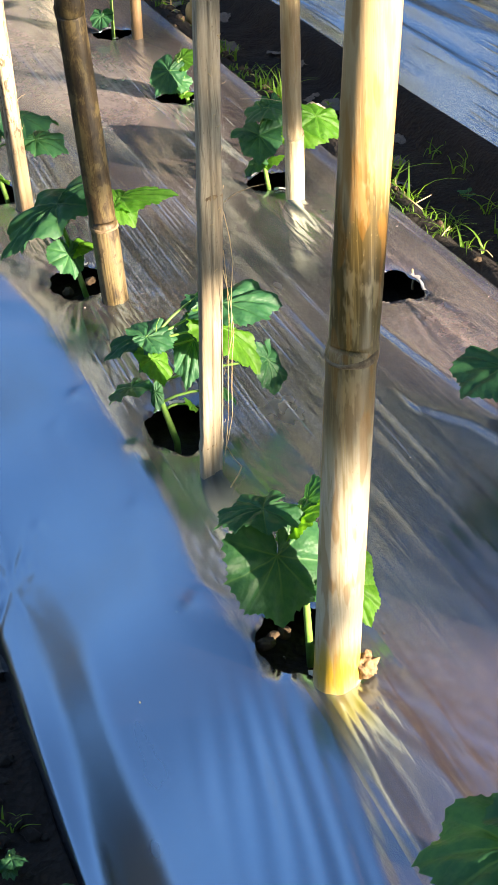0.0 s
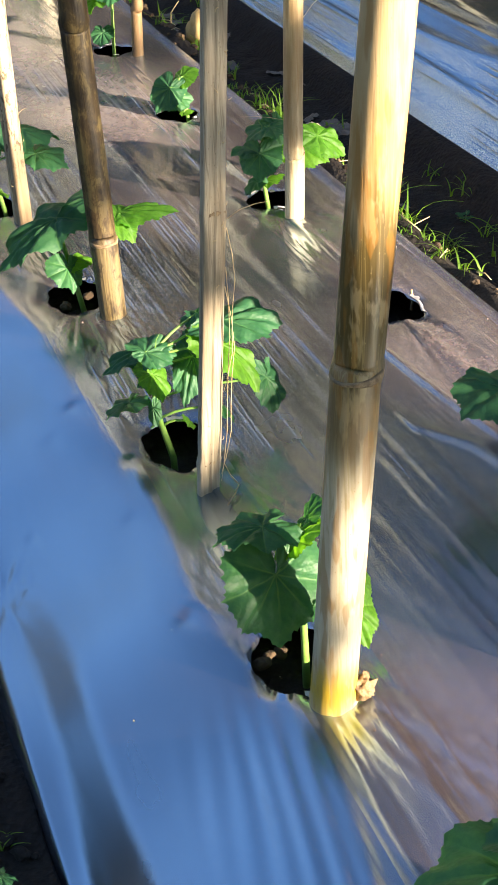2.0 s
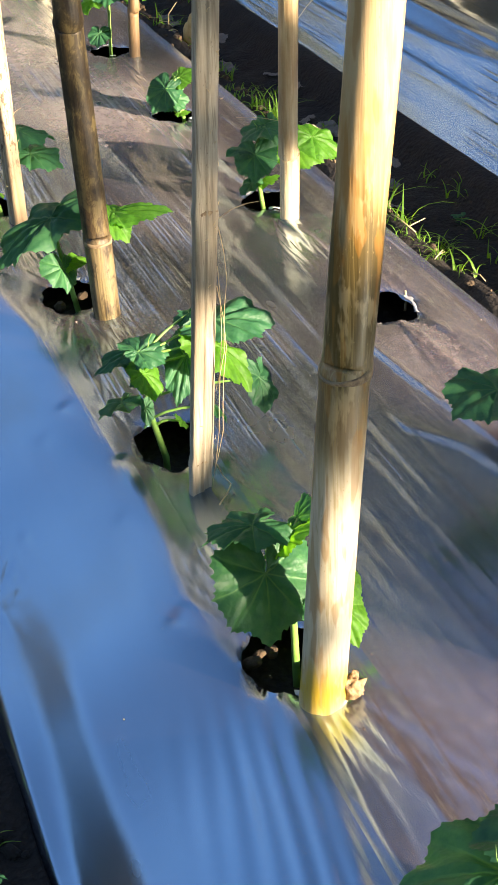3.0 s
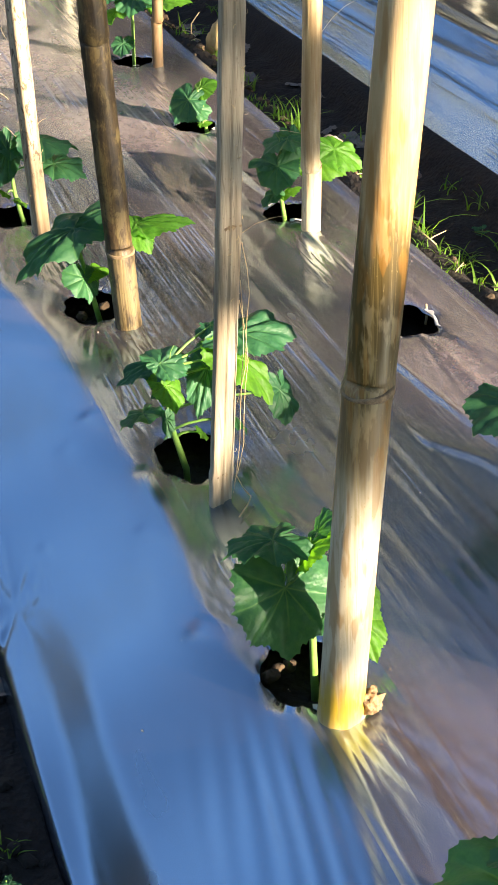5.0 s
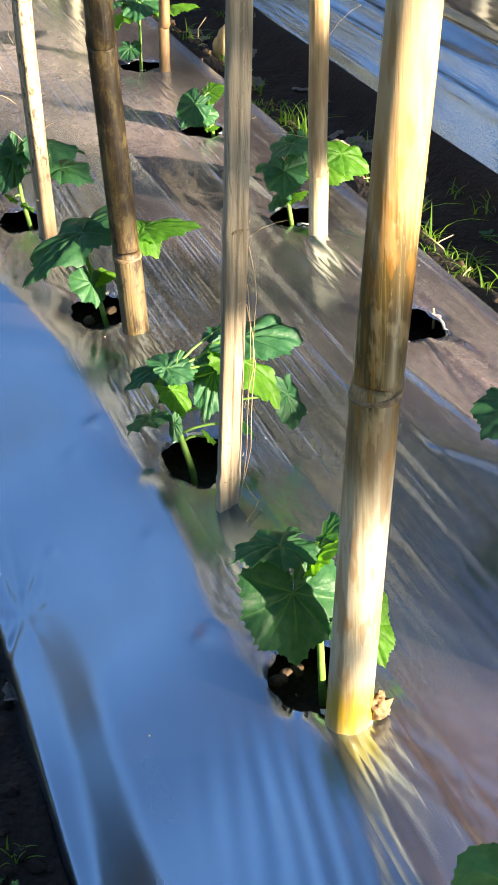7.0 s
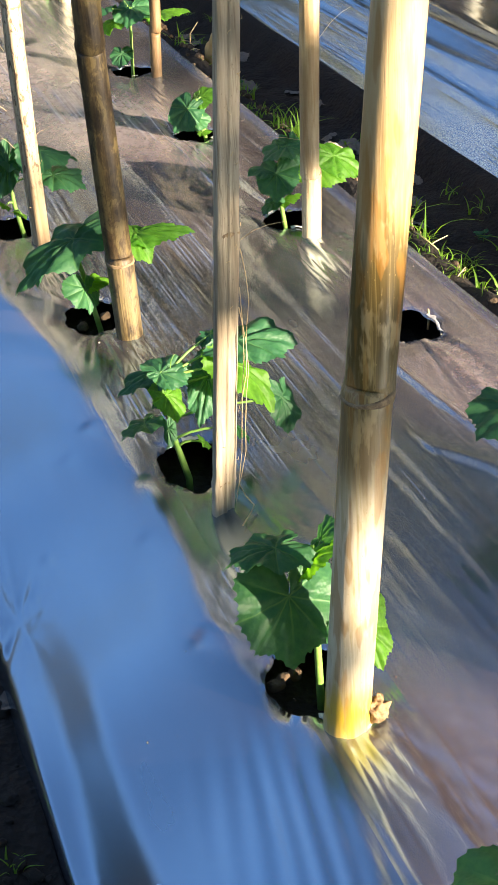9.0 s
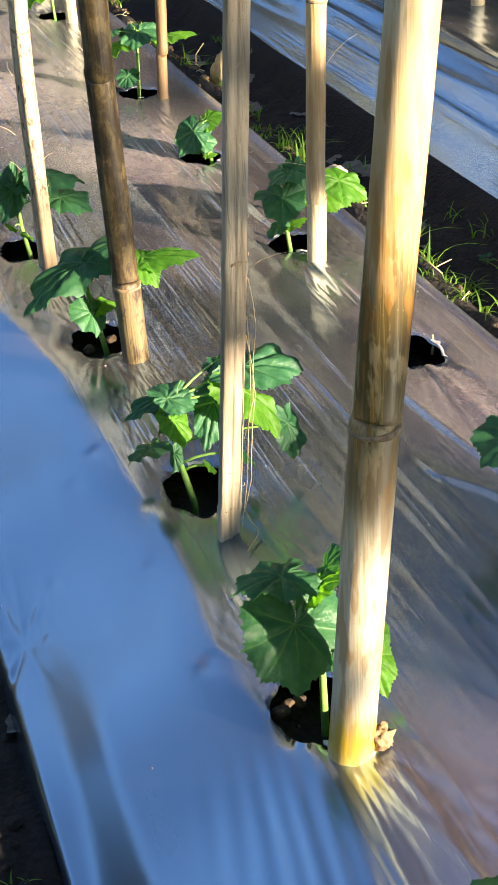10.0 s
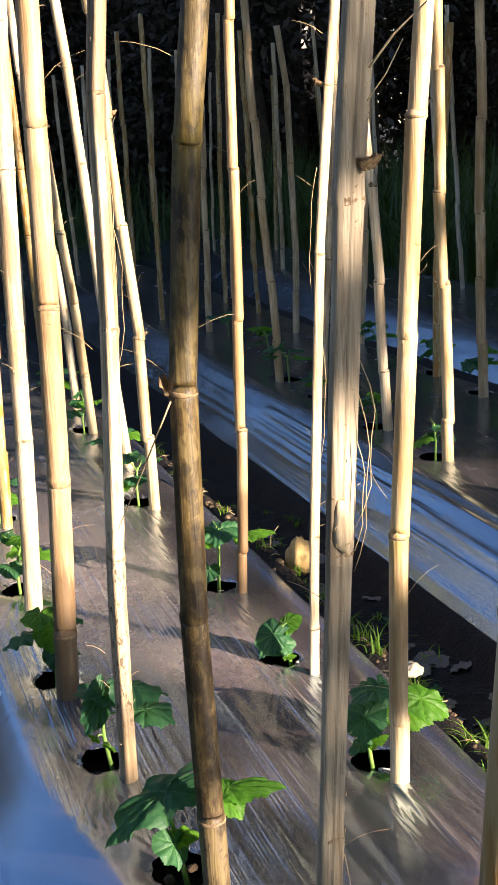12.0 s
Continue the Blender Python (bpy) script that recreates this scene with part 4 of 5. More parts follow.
# ---- cucumber plants ----
def leaf_mesh(name, seed, material, cup=0.22, arch=0.30):
    """A broad toothed cucumber leaf, 1 from its stalk to its tip along x; about 0.75 wide to either side."""
    rng = random.Random(seed)
    veins = [0.0, 0.62, -0.62, 1.25, -1.25, 2.0, -2.0]
    rim_a = [0.0, 0.10, 0.26, 0.45, 0.62, 0.80, 1.0, 1.25, 1.5, 1.75, 2.0, 2.3, 2.6, 2.85, 3.02, 3.142]
    rim_r = [1.0, 0.92, 0.83, 0.82, 0.87, 0.82, 0.77, 0.795, 0.745, 0.72, 0.73, 0.69, 0.62, 0.50, 0.34, 0.10]
    bm = bmesh.new()
    vein_layer = bm.verts.layers.float.new("vein")
    count, rings = 132, (0.0, 0.09, 0.18, 0.28, 0.38, 0.48, 0.58, 0.68, 0.78, 0.87, 0.95, 1.0)
    ph = [rng.uniform(0, 6.28) for _ in range(6)]
    skew = rng.uniform(-0.08, 0.08)
    rows = []
    for t in rings[1:]:
        row = []
        for k in range(count):
            a = -math.pi + 2 * math.pi * (k + 0.5) / count
            r = float(np.interp(abs(a), rim_a, rim_r)) * (1 + skew * math.sin(a))
            teeth = (0.026 * (1 if k % 3 == 0 else -0.5) + 0.010 * math.sin(31 * a + ph[4])) * (t > 0.97) + 0.014 * math.sin(7 * a + ph[0])
            rr = t * (r + teeth)
            x, y = rr * math.cos(a), rr * math.sin(a)
            near = min(abs(a - v) for v in veins)
            gap = near * rr
            side = 0.5 + 0.5 * math.cos((gap - rr * 0.8) * 44 + ph[5])
            vein = max(math.exp(-(gap / 0.016) ** 2), 0.45 * side ** 6 * (rr > 0.1))
            z = arch * (x * (1 - x) if x > 0 else x * 0.7) - cup * y * y * (1.2 - 0.5 * x)
            z += 0.05 * (1 - math.exp(-(gap / 0.07) ** 2)) - 0.014 * side ** 3
            z += (0.05 * math.sin(2 * a + ph[2]) + 0.045 * math.sin(3 * a + ph[1])) * t * t + 0.05 * math.sin(8 * a + ph[3]) * t ** 4
            z += 0.014 * math.sin(17 * rr + 3 * a + ph[4]) * math.sin(9 * a)
            v = bm.verts.new((x, y, z))
            v[vein_layer] = vein
            row.append(v)
        rows.append(row)
    centre = bm.verts.new((0, 0, 0))
    centre[vein_layer] = 1.0
    for k in range(count - 1):
        bm.faces.new((centre, rows[0][k], rows[0][k + 1]))
    for r0, r1 in zip(rows, rows[1:]):
        for k in range(count - 1):
            bm.faces.new((r0[k], r1[k], r1[k + 1], r0[k + 1]))
    return to_mesh(name, bm, material)


LEAVES = [leaf_mesh("leaf", s, LEAF, c, a) for s, c, a in ((1, 0.26, 0.26), (2, 0.16, 0.36), (3, 0.34, 0.20))]
YOUNG_LIT_LEAVES = [leaf_mesh("leaf", s, YOUNG_LIT, c, a) for s, c, a in ((4, 0.20, 0.30), (5, 0.30, 0.22))]


def cucumber_plant(stem, leaves, label, seed=0, tendrils=1):
    """A young plant; stem: points from the soil up; leaves: (where its stalk joins, tip, a point of the rim beside it,
    young or sunlit).
    """
    rng = random.Random(seed)
    foot = Vector(stem[0])
    plant = thing("cucumber_plant", foot, label, "cucumber plant", "young cucumber plants")
    way = [Vector(p) - foot for p in stem]
    way = [way[0] - Vector((0, 0, 0.05))] + way + [way[-1] + (way[-1] - way[-2]).normalized() * 0.014]
    top = way[-2]
    bm = bmesh.new()
    tube(bm, way, [0.0042, 0.0040] + [0.0034, 0.0030, 0.0026, 0.0024][:len(way) - 3] + [0.0012], 8)
    part("stem", bm, STEM, plant)
    for k, (joint, tip, rim, young) in enumerate(leaves):
        o, along, across = Vector(joint) - foot, Vector(tip) - Vector(joint), Vector(rim) - Vector(joint)
        size = along.length
        ex = along / size
        across = across - ex * across.dot(ex)
        wide = min(max(across.length / 0.75, size * 0.5), size * 1.02)
        ey = across.normalized()
        ez = ex.cross(ey)
        if ez.z < 0:
            ez, ey = -ez, -ey
        leaf = new("leaf", (YOUNG_LIT_LEAVES if young else LEAVES)[k % (2 if young else 3)])
        leaf.parent = plant
        turn = Matrix((ex, ey, ez)).transposed().to_4x4()
        leaf.matrix_local = Matrix.Translation(o) @ turn @ Matrix.Diagonal((size, wide, size, 1))
        if young:
            tagged(leaf, "bright yellow-green leaf, the colour of young and sunlit leaves")
        start = min((way[i].lerp(way[i + 1], f) for i in range(1, len(way) - 2) for f in (0.2, 0.5, 0.8, 1.0)), key=lambda p: (p - o).length + 1.2 * abs(p.z - o.z + 0.012))
        lift = (start + o) * 0.5 + Vector((0, 0, 0.005))
        bm = bmesh.new()
        tube(bm, [start, start.lerp(lift, 0.5) + Vector((0, 0, 0.002)), lift, lift.lerp(o, 0.55), o - ez * 0.001], [0.0017, 0.0016, 0.0015, 0.0013, 0.0012], 6)
        part("leaf_stalk", bm, STEM, plant)
    for k in range(tendrils):
        a = rng.uniform(0, 6.28)
        bm = bmesh.new()
        pts = [top + Vector((math.cos(a) * 0.004 * t + 0.002 * math.sin(4 * t), math.sin(a) * 0.004 * t, 0.008 * t)) for t in (0, 1, 2, 3, 4)]
        tube(bm, pts, [0.0009, 0.0008, 0.0007, 0.0005, 0.0003], 5)
        part("tendril", bm, STEM, plant)
    return plant


def spread_leaf(x, y, z, size, az, droop, young):
    """A leaf by the place, length, heading and droop of its blade."""
    a, d = radians(az), radians(droop)
    p = Vector((x, y, z))
    return (p, p + Vector((math.cos(a) * math.cos(d), math.sin(a) * math.cos(d), -math.sin(d))) * size, p + Vector((-math.sin(a), math.cos(a), 0)) * size * 0.72, young)


cucumber_plant([(-0.176, 1.322, -0.03), (-0.177, 1.322, 0.04), (-0.181, 1.324, 0.101)], [
    ((-0.205, 1.311, 0.106), (-0.212, 1.289, 0.043), (-0.158, 1.309, 0.088), 0),
    ((-0.207, 1.332, 0.143), (-0.256, 1.327, 0.136), (-0.200, 1.362, 0.142), 0),
    ((-0.180, 1.334, 0.119), (-0.154, 1.315, 0.133), (-0.155, 1.357, 0.124), 1),
    ((-0.160, 1.348, 0.126), (-0.143, 1.343, 0.146), (-0.158, 1.379, 0.12), 0),
    ((-0.137, 1.309, 0.05), (-0.132, 1.287, 0.016), (-0.113, 1.302, 0.038), 1),
    ((-0.127, 1.327, 0.062), (-0.110, 1.321, 0.04), (-0.107, 1.331, 0.059), 1),
    ((-0.162, 1.307, 0.073), (-0.183, 1.303, 0.066), (-0.158, 1.330, 0.059), 0)],
    "young cucumber plant with broad leaves beside the thick stake", 1)
cucumber_plant([(-0.178, 1.706, -0.025), (-0.189, 1.71, 0.029), (-0.193, 1.711, 0.081), (-0.196, 1.706, 0.108)], [
    ((-0.199, 1.713, 0.117), (-0.249, 1.708, 0.101), (-0.203, 1.738, 0.115), 0),
    ((-0.199, 1.702, 0.121), (-0.162, 1.701, 0.11), (-0.190, 1.678, 0.109), 0),
    ((-0.199, 1.681, 0.105), (-0.199, 1.66, 0.08), (-0.179, 1.685, 0.093), 1),
    ((-0.198, 1.702, 0.094), (-0.212, 1.707, 0.076), (-0.206, 1.715, 0.089), 0),
    ((-0.219, 1.719, 0.053), (-0.250, 1.708, 0.041), (-0.230, 1.744, 0.043), 0),
    ((-0.199, 1.692, 0.056), (-0.199, 1.681, 0.037), (-0.206, 1.694, 0.048), 0),
    ((-0.145, 1.706, 0.101), (-0.167, 1.681, 0.054), (-0.173, 1.704, 0.087), 0),
    ((-0.110, 1.705, 0.137), (-0.043, 1.693, 0.119), (-0.105, 1.665, 0.128), 0),
    ((-0.132, 1.722, 0.144), (-0.149, 1.728, 0.129), (-0.134, 1.744, 0.137), 0),
    ((-0.117, 1.686, 0.118), (-0.087, 1.645, 0.075), (-0.092, 1.702, 0.108), 1),
    ((-0.066, 1.690, 0.062), (-0.070, 1.671, 0.025), (-0.046, 1.694, 0.037), 0),
    ((-0.123, 1.688, 0.041), (-0.116, 1.665, 0.028), (-0.110, 1.694, 0.031), 0),
    ((-0.157, 1.699, 0.023), (-0.168, 1.701, 0.032), (-0.150, 1.712, 0.018), 1)],
    "young cucumber plant with spreading dark leaves beside the grey stake", 2)
cucumber_plant([(-0.178, 2.098, -0.03), (-0.189, 2.102, 0.046), (-0.198, 2.105, 0.104)], [
    ((-0.198, 2.105, 0.119), (-0.290, 2.093, 0.062), (-0.203, 2.140, 0.124), 0),
    ((-0.196, 2.104, 0.106), (-0.152, 2.121, 0.117), (-0.177, 2.140, 0.113), 0),
    ((-0.198, 2.073, 0.060), (-0.200, 2.053, 0.030), (-0.174, 2.076, 0.044), 0),
    ((-0.191, 2.092, 0.059), (-0.156, 2.091, 0.055), (-0.163, 2.115, 0.056), 1),
    ((-0.120, 2.079, 0.121), (-0.047, 2.055, 0.109), (-0.108, 2.106, 0.126), 1),
    ((-0.127, 2.071, 0.120), (-0.108, 2.044, 0.090), (-0.093, 2.071, 0.103), 1)],
    "young cucumber plant with one large drooping leaf beside the dark stake", 3, 0)
cucumber_plant([(-0.207, 2.470, -0.03), (-0.216, 2.473, 0.036), (-0.217, 2.474, 0.102)], [
    ((-0.211, 2.471, 0.112), (-0.261, 2.467, 0.119), (-0.225, 2.518, 0.118), 0),
    ((-0.220, 2.453, 0.113), (-0.251, 2.442, 0.058), (-0.206, 2.449, 0.094), 0),
    ((-0.167, 2.457, 0.121), (-0.112, 2.439, 0.099), (-0.135, 2.489, 0.116), 0),
    ((-0.153, 2.442, 0.085), (-0.109, 2.417, 0.062), (-0.127, 2.476, 0.086), 0),
    ((-0.154, 2.453, 0.081), (-0.178, 2.460, 0.081), (-0.152, 2.474, 0.087), 0),
    ((-0.210, 2.450, 0.027), (-0.226, 2.454, 0.033), (-0.209, 2.464, 0.026), 1),
    ((-0.231, 2.468, 0.039), (-0.246, 2.471, 0.047), (-0.229, 2.483, 0.037), 1)],
    "young cucumber plant with dark leaves beside the bleached stake", 4)
cucumber_plant([(0.174, 2.294, -0.03), (0.167, 2.297, 0.033), (0.165, 2.297, 0.077), (0.170, 2.295, 0.105)], [
    ((0.180, 2.292, 0.118), (0.137, 2.285, 0.104), (0.175, 2.336, 0.119), 0),
    ((0.189, 2.300, 0.112), (0.191, 2.289, 0.072), (0.212, 2.303, 0.102), 0),
    ((0.153, 2.301, 0.085), (0.118, 2.302, 0.078), (0.147, 2.335, 0.084), 0),
    ((0.157, 2.279, 0.083), (0.147, 2.261, 0.044), (0.121, 2.291, 0.064), 0),
    ((0.220, 2.279, 0.081), (0.258, 2.257, 0.055), (0.252, 2.300, 0.090), 1),
    ((0.255, 2.289, 0.090), (0.300, 2.274, 0.058), (0.292, 2.309, 0.087), 1),
    ((0.169, 2.285, 0.035), (0.199, 2.286, 0.035), (0.190, 2.308, 0.033), 1),
    ((0.149, 2.281, 0.038), (0.128, 2.278, 0.018), (0.139, 2.295, 0.033), 0)],
    "young cucumber plant with sunlit and shaded leaves", 5)
cucumber_plant([(0.190, 2.735, -0.03), (0.183, 2.735, 0.035), (0.177, 2.737, 0.062)], [
    ((0.157, 2.733, 0.052), (0.125, 2.723, 0.013), (0.122, 2.745, 0.048), 0),
    ((0.162, 2.732, 0.031), (0.200, 2.730, 0.022), (0.168, 2.709, 0.014), 0),
    ((0.165, 2.752, 0.048), (0.195, 2.753, 0.062), (0.179, 2.779, 0.057), 0),
    ((0.188, 2.744, 0.065), (0.219, 2.745, 0.075), (0.200, 2.772, 0.077), 1),
    ((0.179, 2.726, 0.006), (0.197, 2.722, 0.003), (0.191, 2.738, 0.006), 1)],
    "small cucumber seedling with four leaves", 6)
cucumber_plant([(0.172, 3.175, -0.03), (0.176, 3.172, 0.05), (0.180, 3.17, 0.12)], [spread_leaf(*v) for v in (
    (0.185, 3.169, 0.132, 0.058, -120, 28, 0), (0.150, 3.170, 0.110, 0.052, -170, 30, 1), (0.235, 3.150, 0.118, 0.064, -20, 8, 1), (0.205, 3.165, 0.12, 0.05, 60, 5, 0),
    (0.150, 3.16, 0.045, 0.034, -120, 50, 0), (0.13, 3.18, 0.135, 0.04, 150, 12, 0))],
    "cucumber plant with a tall stem and spreading leaves", 7)
cucumber_plant([(-0.196, 0.915, -0.03), (-0.192, 0.925, 0.05), (-0.188, 0.945, 0.11)], [spread_leaf(*v) for v in (
    (-0.172, 0.968, 0.100, 0.074, 152, 16, 0), (-0.150, 0.965, 0.118, 0.06, 20, 12, 0), (-0.215, 0.925, 0.072, 0.055, 190, 30, 0), (-0.18, 0.89, 0.11, 0.05, -80, 20, 0))],
    "young cucumber plant with broad dark leaves", 8)
cucumber_plant([(0.190, 1.462, -0.03), (0.186, 1.466, 0.05), (0.175, 1.472, 0.10)], [
    ((0.119, 1.488, 0.108), (0.058, 1.470, 0.100), (0.121, 1.540, 0.115), 0)] + [spread_leaf(*v) for v in (
    (0.185, 1.51, 0.105, 0.05, 60, 15, 0), (0.215, 1.46, 0.1, 0.05, -20, 15, 0), (0.185, 1.42, 0.09, 0.05, -100, 25, 0))],
    "young cucumber plant with toothed leaves", 9)

rng = random.Random(5)
SOWN = [(-0.24, 2.83, 1.1), (-0.235, 3.37, 1.1), (0.16, 3.92, 1.1), (-0.21, 3.95, 1.0), (0.2, 4.42, 1.0), (0.19, 4.92, 1.0), (-0.22, 4.5, 1), (-0.22, 5.3, 1), (0.2, 5.5, 1),
        (1.075, 3.995, 0.8), (1.077, 4.45, 0.8), (1.09, 5.02, 0.9), (1.10, 5.40, 1.2), (1.61, 4.76, 1.3), (1.65, 5.21, 1.2), (1.18, 5.9, 1.1), (1.2, 6.6, 1.1), (1.6, 6.3, 1.1), (1.62, 5.75, 1.1), (1.55, 4.3, 1.1)]
for k, (x, y, big) in enumerate(SOWN):
    leaves = []
    for j in range(rng.randint(5, 7)):
        az = rng.uniform(0, 360)
        out = rng.uniform(0.02, 0.055) * big
        leaves.append(spread_leaf(x + math.cos(radians(az)) * out, y + math.sin(radians(az)) * out, rng.uniform(0.05, 0.125) * big, rng.uniform(0.036, 0.058) * big,
                                  az + rng.uniform(-30, 30), rng.uniform(5, 45), rng.random() < 0.35))
    stem = [(x, y, -0.03), (x + rng.uniform(-0.006, 0.006), y + rng.uniform(-0.006, 0.006), 0.04), (x + rng.uniform(-0.01, 0.01), y + rng.uniform(-0.01, 0.01), 0.085)]
    cucumber_plant(stem, leaves, "small cucumber plant growing in the shaded bed" if x > 0.6 else "young cucumber plant farther along the row", 20 + k, 1)


# ---- weeds, stones and litter in the furrow ----
def grass_tuft(seed, blades, tall):
    rng = random.Random(seed)
    bm = bmesh.new()
    layer = bm.verts.layers.float.new("vein")
    for _ in range(blades):
        a, lean = rng.uniform(0, 6.28), rng.uniform(0.35, 1.3)
        o = Vector((rng.uniform(-0.02, 0.02), rng.uniform(-0.02, 0.02), -0.01))
        h, w = tall * rng.uniform(0.5, 1.0), rng.uniform(0.0016, 0.0034)
        out, side = Vector((math.cos(a), math.sin(a), 0)), Vector((-math.sin(a), math.cos(a), 0))
        last = None
        for i in range(6):
            t = i / 5
            c = o + Vector((0, 0, h * (t - 0.45 * lean * t ** 3))) + out * h * lean * t * t
            ww = w * (1 - t ** 2) + 0.0002
            row = [bm.verts.new(c - side * ww), bm.verts.new(c + Vector((0, 0, -ww * 0.5))), bm.verts.new(c + side * ww)]
            row[1][layer] = 1.0
            if last:
                bm.faces.new((last[0], last[1], row[1], row[0]))
                bm.faces.new((last[1], last[2], row[2], row[1]))
            last = row
    return to_mesh("grass_tuft", bm, GRASS)


def height_at(x, y):
    return float(ground_height(np.array([x]), np.array([y]))[0])


TUFTS = [grass_tuft(s, n, h) for s, n, h in ((1, 6, 0.10), (2, 9, 0.08), (3, 6, 0.13), (4, 11, 0.05))]
rng = random.Random(31)
spots = [(0.48, 3.37, 3), (0.475, 3.2, 0), (0.47, 3.1, 1), (0.49, 3.08, 2), (0.52, 2.97, 1), (0.515, 2.92, 2), (0.53, 2.9, 0), (0.50, 2.88, 1), (0.50, 2.76, 3), (0.50, 2.53, 2), (0.47, 2.42, 0),
         (0.45, 2.29, 1), (0.45, 2.37, 3), (0.56, 2.42, 1), (0.48, 2.2, 1), (0.51, 2.34, 3), (0.50, 3.56, 3), (0.49, 3.15, 3), (0.51, 2.9, 1), (0.54, 2.66, 1), (0.50, 3.86, 1), (0.495, 4.3, 1)]
spots += [(rng.uniform(0.45, 0.5), rng.uniform(2.9, 5.2), rng.choice([0, 1, 3, 3])) for _ in range(20)]
spots += [(rng.uniform(0.445, 0.49), rng.uniform(2.25, 3.2), rng.choice([0, 1, 3, 3])) for _ in range(14)]
spots += [(rng.uniform(0.52, 0.7), rng.uniform(1.9, 4.5), rng.choice([1, 3])) for _ in range(16)]
spots += [(rng.uniform(-0.68, -0.47), rng.uniform(1.1, 1.9), rng.choice([1, 3, 3])) for _ in range(14)]
for x, y, kind in spots:
    t = new("grass_tuft", TUFTS[kind])
    s = rng.uniform(0.45, 0.9)
    t.matrix_world = pose(x, y, height_at(x, y), 0, 0, rng.uniform(0, 360)) @ Matrix.Diagonal((s, s, s, 1))
    tagged(t, "small tuft of fresh green grass in the furrow", "grass", "grass tufts in the furrows")


def lump(name, at, size, material, label, category, group, seed):
    bm = bmesh.new()
    bmesh.ops.create_icosphere(bm, subdivisions=3 if max(size) > 0.012 else 2, radius=1.0)
    for v in bm.verts:
        n = noise.noise(v.co * 1.3 + Vector((seed, 0, 0))) * 0.5 + noise.noise(v.co * 3.1 + Vector((0, seed, 0))) * 0.28
        v.co = Vector((v.co.x * size[0], v.co.y * size[1], v.co.z * size[2])) * (1 + n)
    ob = new(name, to_mesh(name, bm, material))
    ob.location = at
    ob.rotation_euler = (0, 0, seed)
    return tagged(ob, label, category, group)


lump("stone", (0.525, 3.66, FURROW + 0.035), (0.035, 0.05, 0.05), BLOCK, "yellowish sunlit stone lying in the furrow", "stone", "stones", 3)
lump("stone", (0.475, 2.83, FURROW + 0.05), (0.022, 0.02, 0.014), STONE, "pale stone lying on the furrow bank", "stone", "stones", 5)
for k in range(340):
    x, y = (rng.gauss(0.482, 0.02), rng.uniform(1.9, 5.0) if k < 160 else rng.uniform(3.0, 4.8)) if k < 250 else (rng.uniform(-0.55, -0.445), rng.uniform(1.0, 1.6))
    s = rng.uniform(0.002, 0.0075) * (1.6 if 160 <= k < 250 else 1.0)
    lump("soil_clod", (x, y, height_at(x, y) + s * 0.3), (s, s * rng.uniform(0.7, 1.2), s * 0.7), (DRY if k % 2 else CRUMB) if k < 250 else CORE, "dry brown clod of earth on the furrow bank", "soil clod", "soil clods", k * 0.7)
for k, (x, y, z, s) in enumerate([(-0.214, 1.335, -0.012, 0.013), (-0.204, 1.345, -0.016, 0.010), (-0.203, 2.105, -0.012, 0.014), (-0.168, 2.118, -0.010, 0.012), (-0.206, 2.08, -0.018, 0.012), (-0.19, 1.35, -0.02, 0.011)]):
    lump("soil_clod", (x, y, z), (s * 0.7, s * 0.55, s * 0.45), CRUMB, "brown clod of earth in a planting hole", "soil clod", "soil clods", 50 + k)
for k in range(22):
    x, y = rng.uniform(0.53, 0.68), rng.uniform(2.6, 3.1) if k < 11 else rng.uniform(3.1, 4.2)
    s = rng.uniform(0.018, 0.04)
    ob = new("dead_leaf", LEAVES[k % 3].copy())
    ob.data.materials[0] = LITTER
    ob.matrix_world = pose(x, y, height_at(x, y) + 0.006, rng.uniform(-25, 25), rng.uniform(-25, 25), rng.uniform(0, 360)) @ Matrix.Diagonal((s, s, s, 1))
    tagged(ob, "curled grey dead leaf on the dark soil", "dead leaf", "dead leaves in the furrow")

bm = bmesh.new()
tube(bm, [(-0.165, 1.556, 0.004), (-0.150, 1.572, 0.005), (-0.142, 1.583, 0.006), (-0.147, 1.594, 0.012), (-0.150, 1.604, 0.022)], [0.0009, 0.0009, 0.0008, 0.0008, 0.0005], 5)
tagged(new("twig", to_mesh("twig", bm, FIBRE)), "thin bent straw at the foot of the grey stake", "twig", "dry twigs")
# thin dry side twigs hanging between the stakes
for k, way in enumerate([[(-0.176, 2.000, 0.665), (-0.188, 2.120, 0.561), (-0.205, 2.250, 0.444)],
                          [(-0.092, 1.562, 1.011), (-0.061, 1.580, 1.038), (-0.022, 1.600, 1.064)],
                          [(-0.095, 1.562, 0.985), (-0.074, 1.570, 1.006), (-0.054, 1.580, 1.033)]]):
    bm = bmesh.new()
    tube(bm, way, [0.0012, 0.0010, 0.0006] if k < 2 else [0.0006, 0.0005, 0.0003], 6)
    tagged(new("twig", to_mesh("twig", bm, FIBRE)), "thin dry side twig hanging from a bamboo stake", "twig", "dry twigs")
# crumbs of earth lying on the film
for k in range(34):
    x, y = rng.uniform(-0.34, 0.30), rng.uniform(1.15, 2.6)
    s = rng.uniform(0.0005, 0.0013)
    z = float(film_height(np.array([x]), np.array([y]), 0.0, (0.215, 0.432, 0.175), (0.265, 0.47, 0.18), PULLS, 40)[0])
    lump("soil_crumb", (x, y, z + s * 0.5), (s, s, s * 0.7), CRUMB if k % 3 else STONE, "tiny crumb of earth lying on the mulch film", "soil crumb", "crumbs on the film", 80 + k)

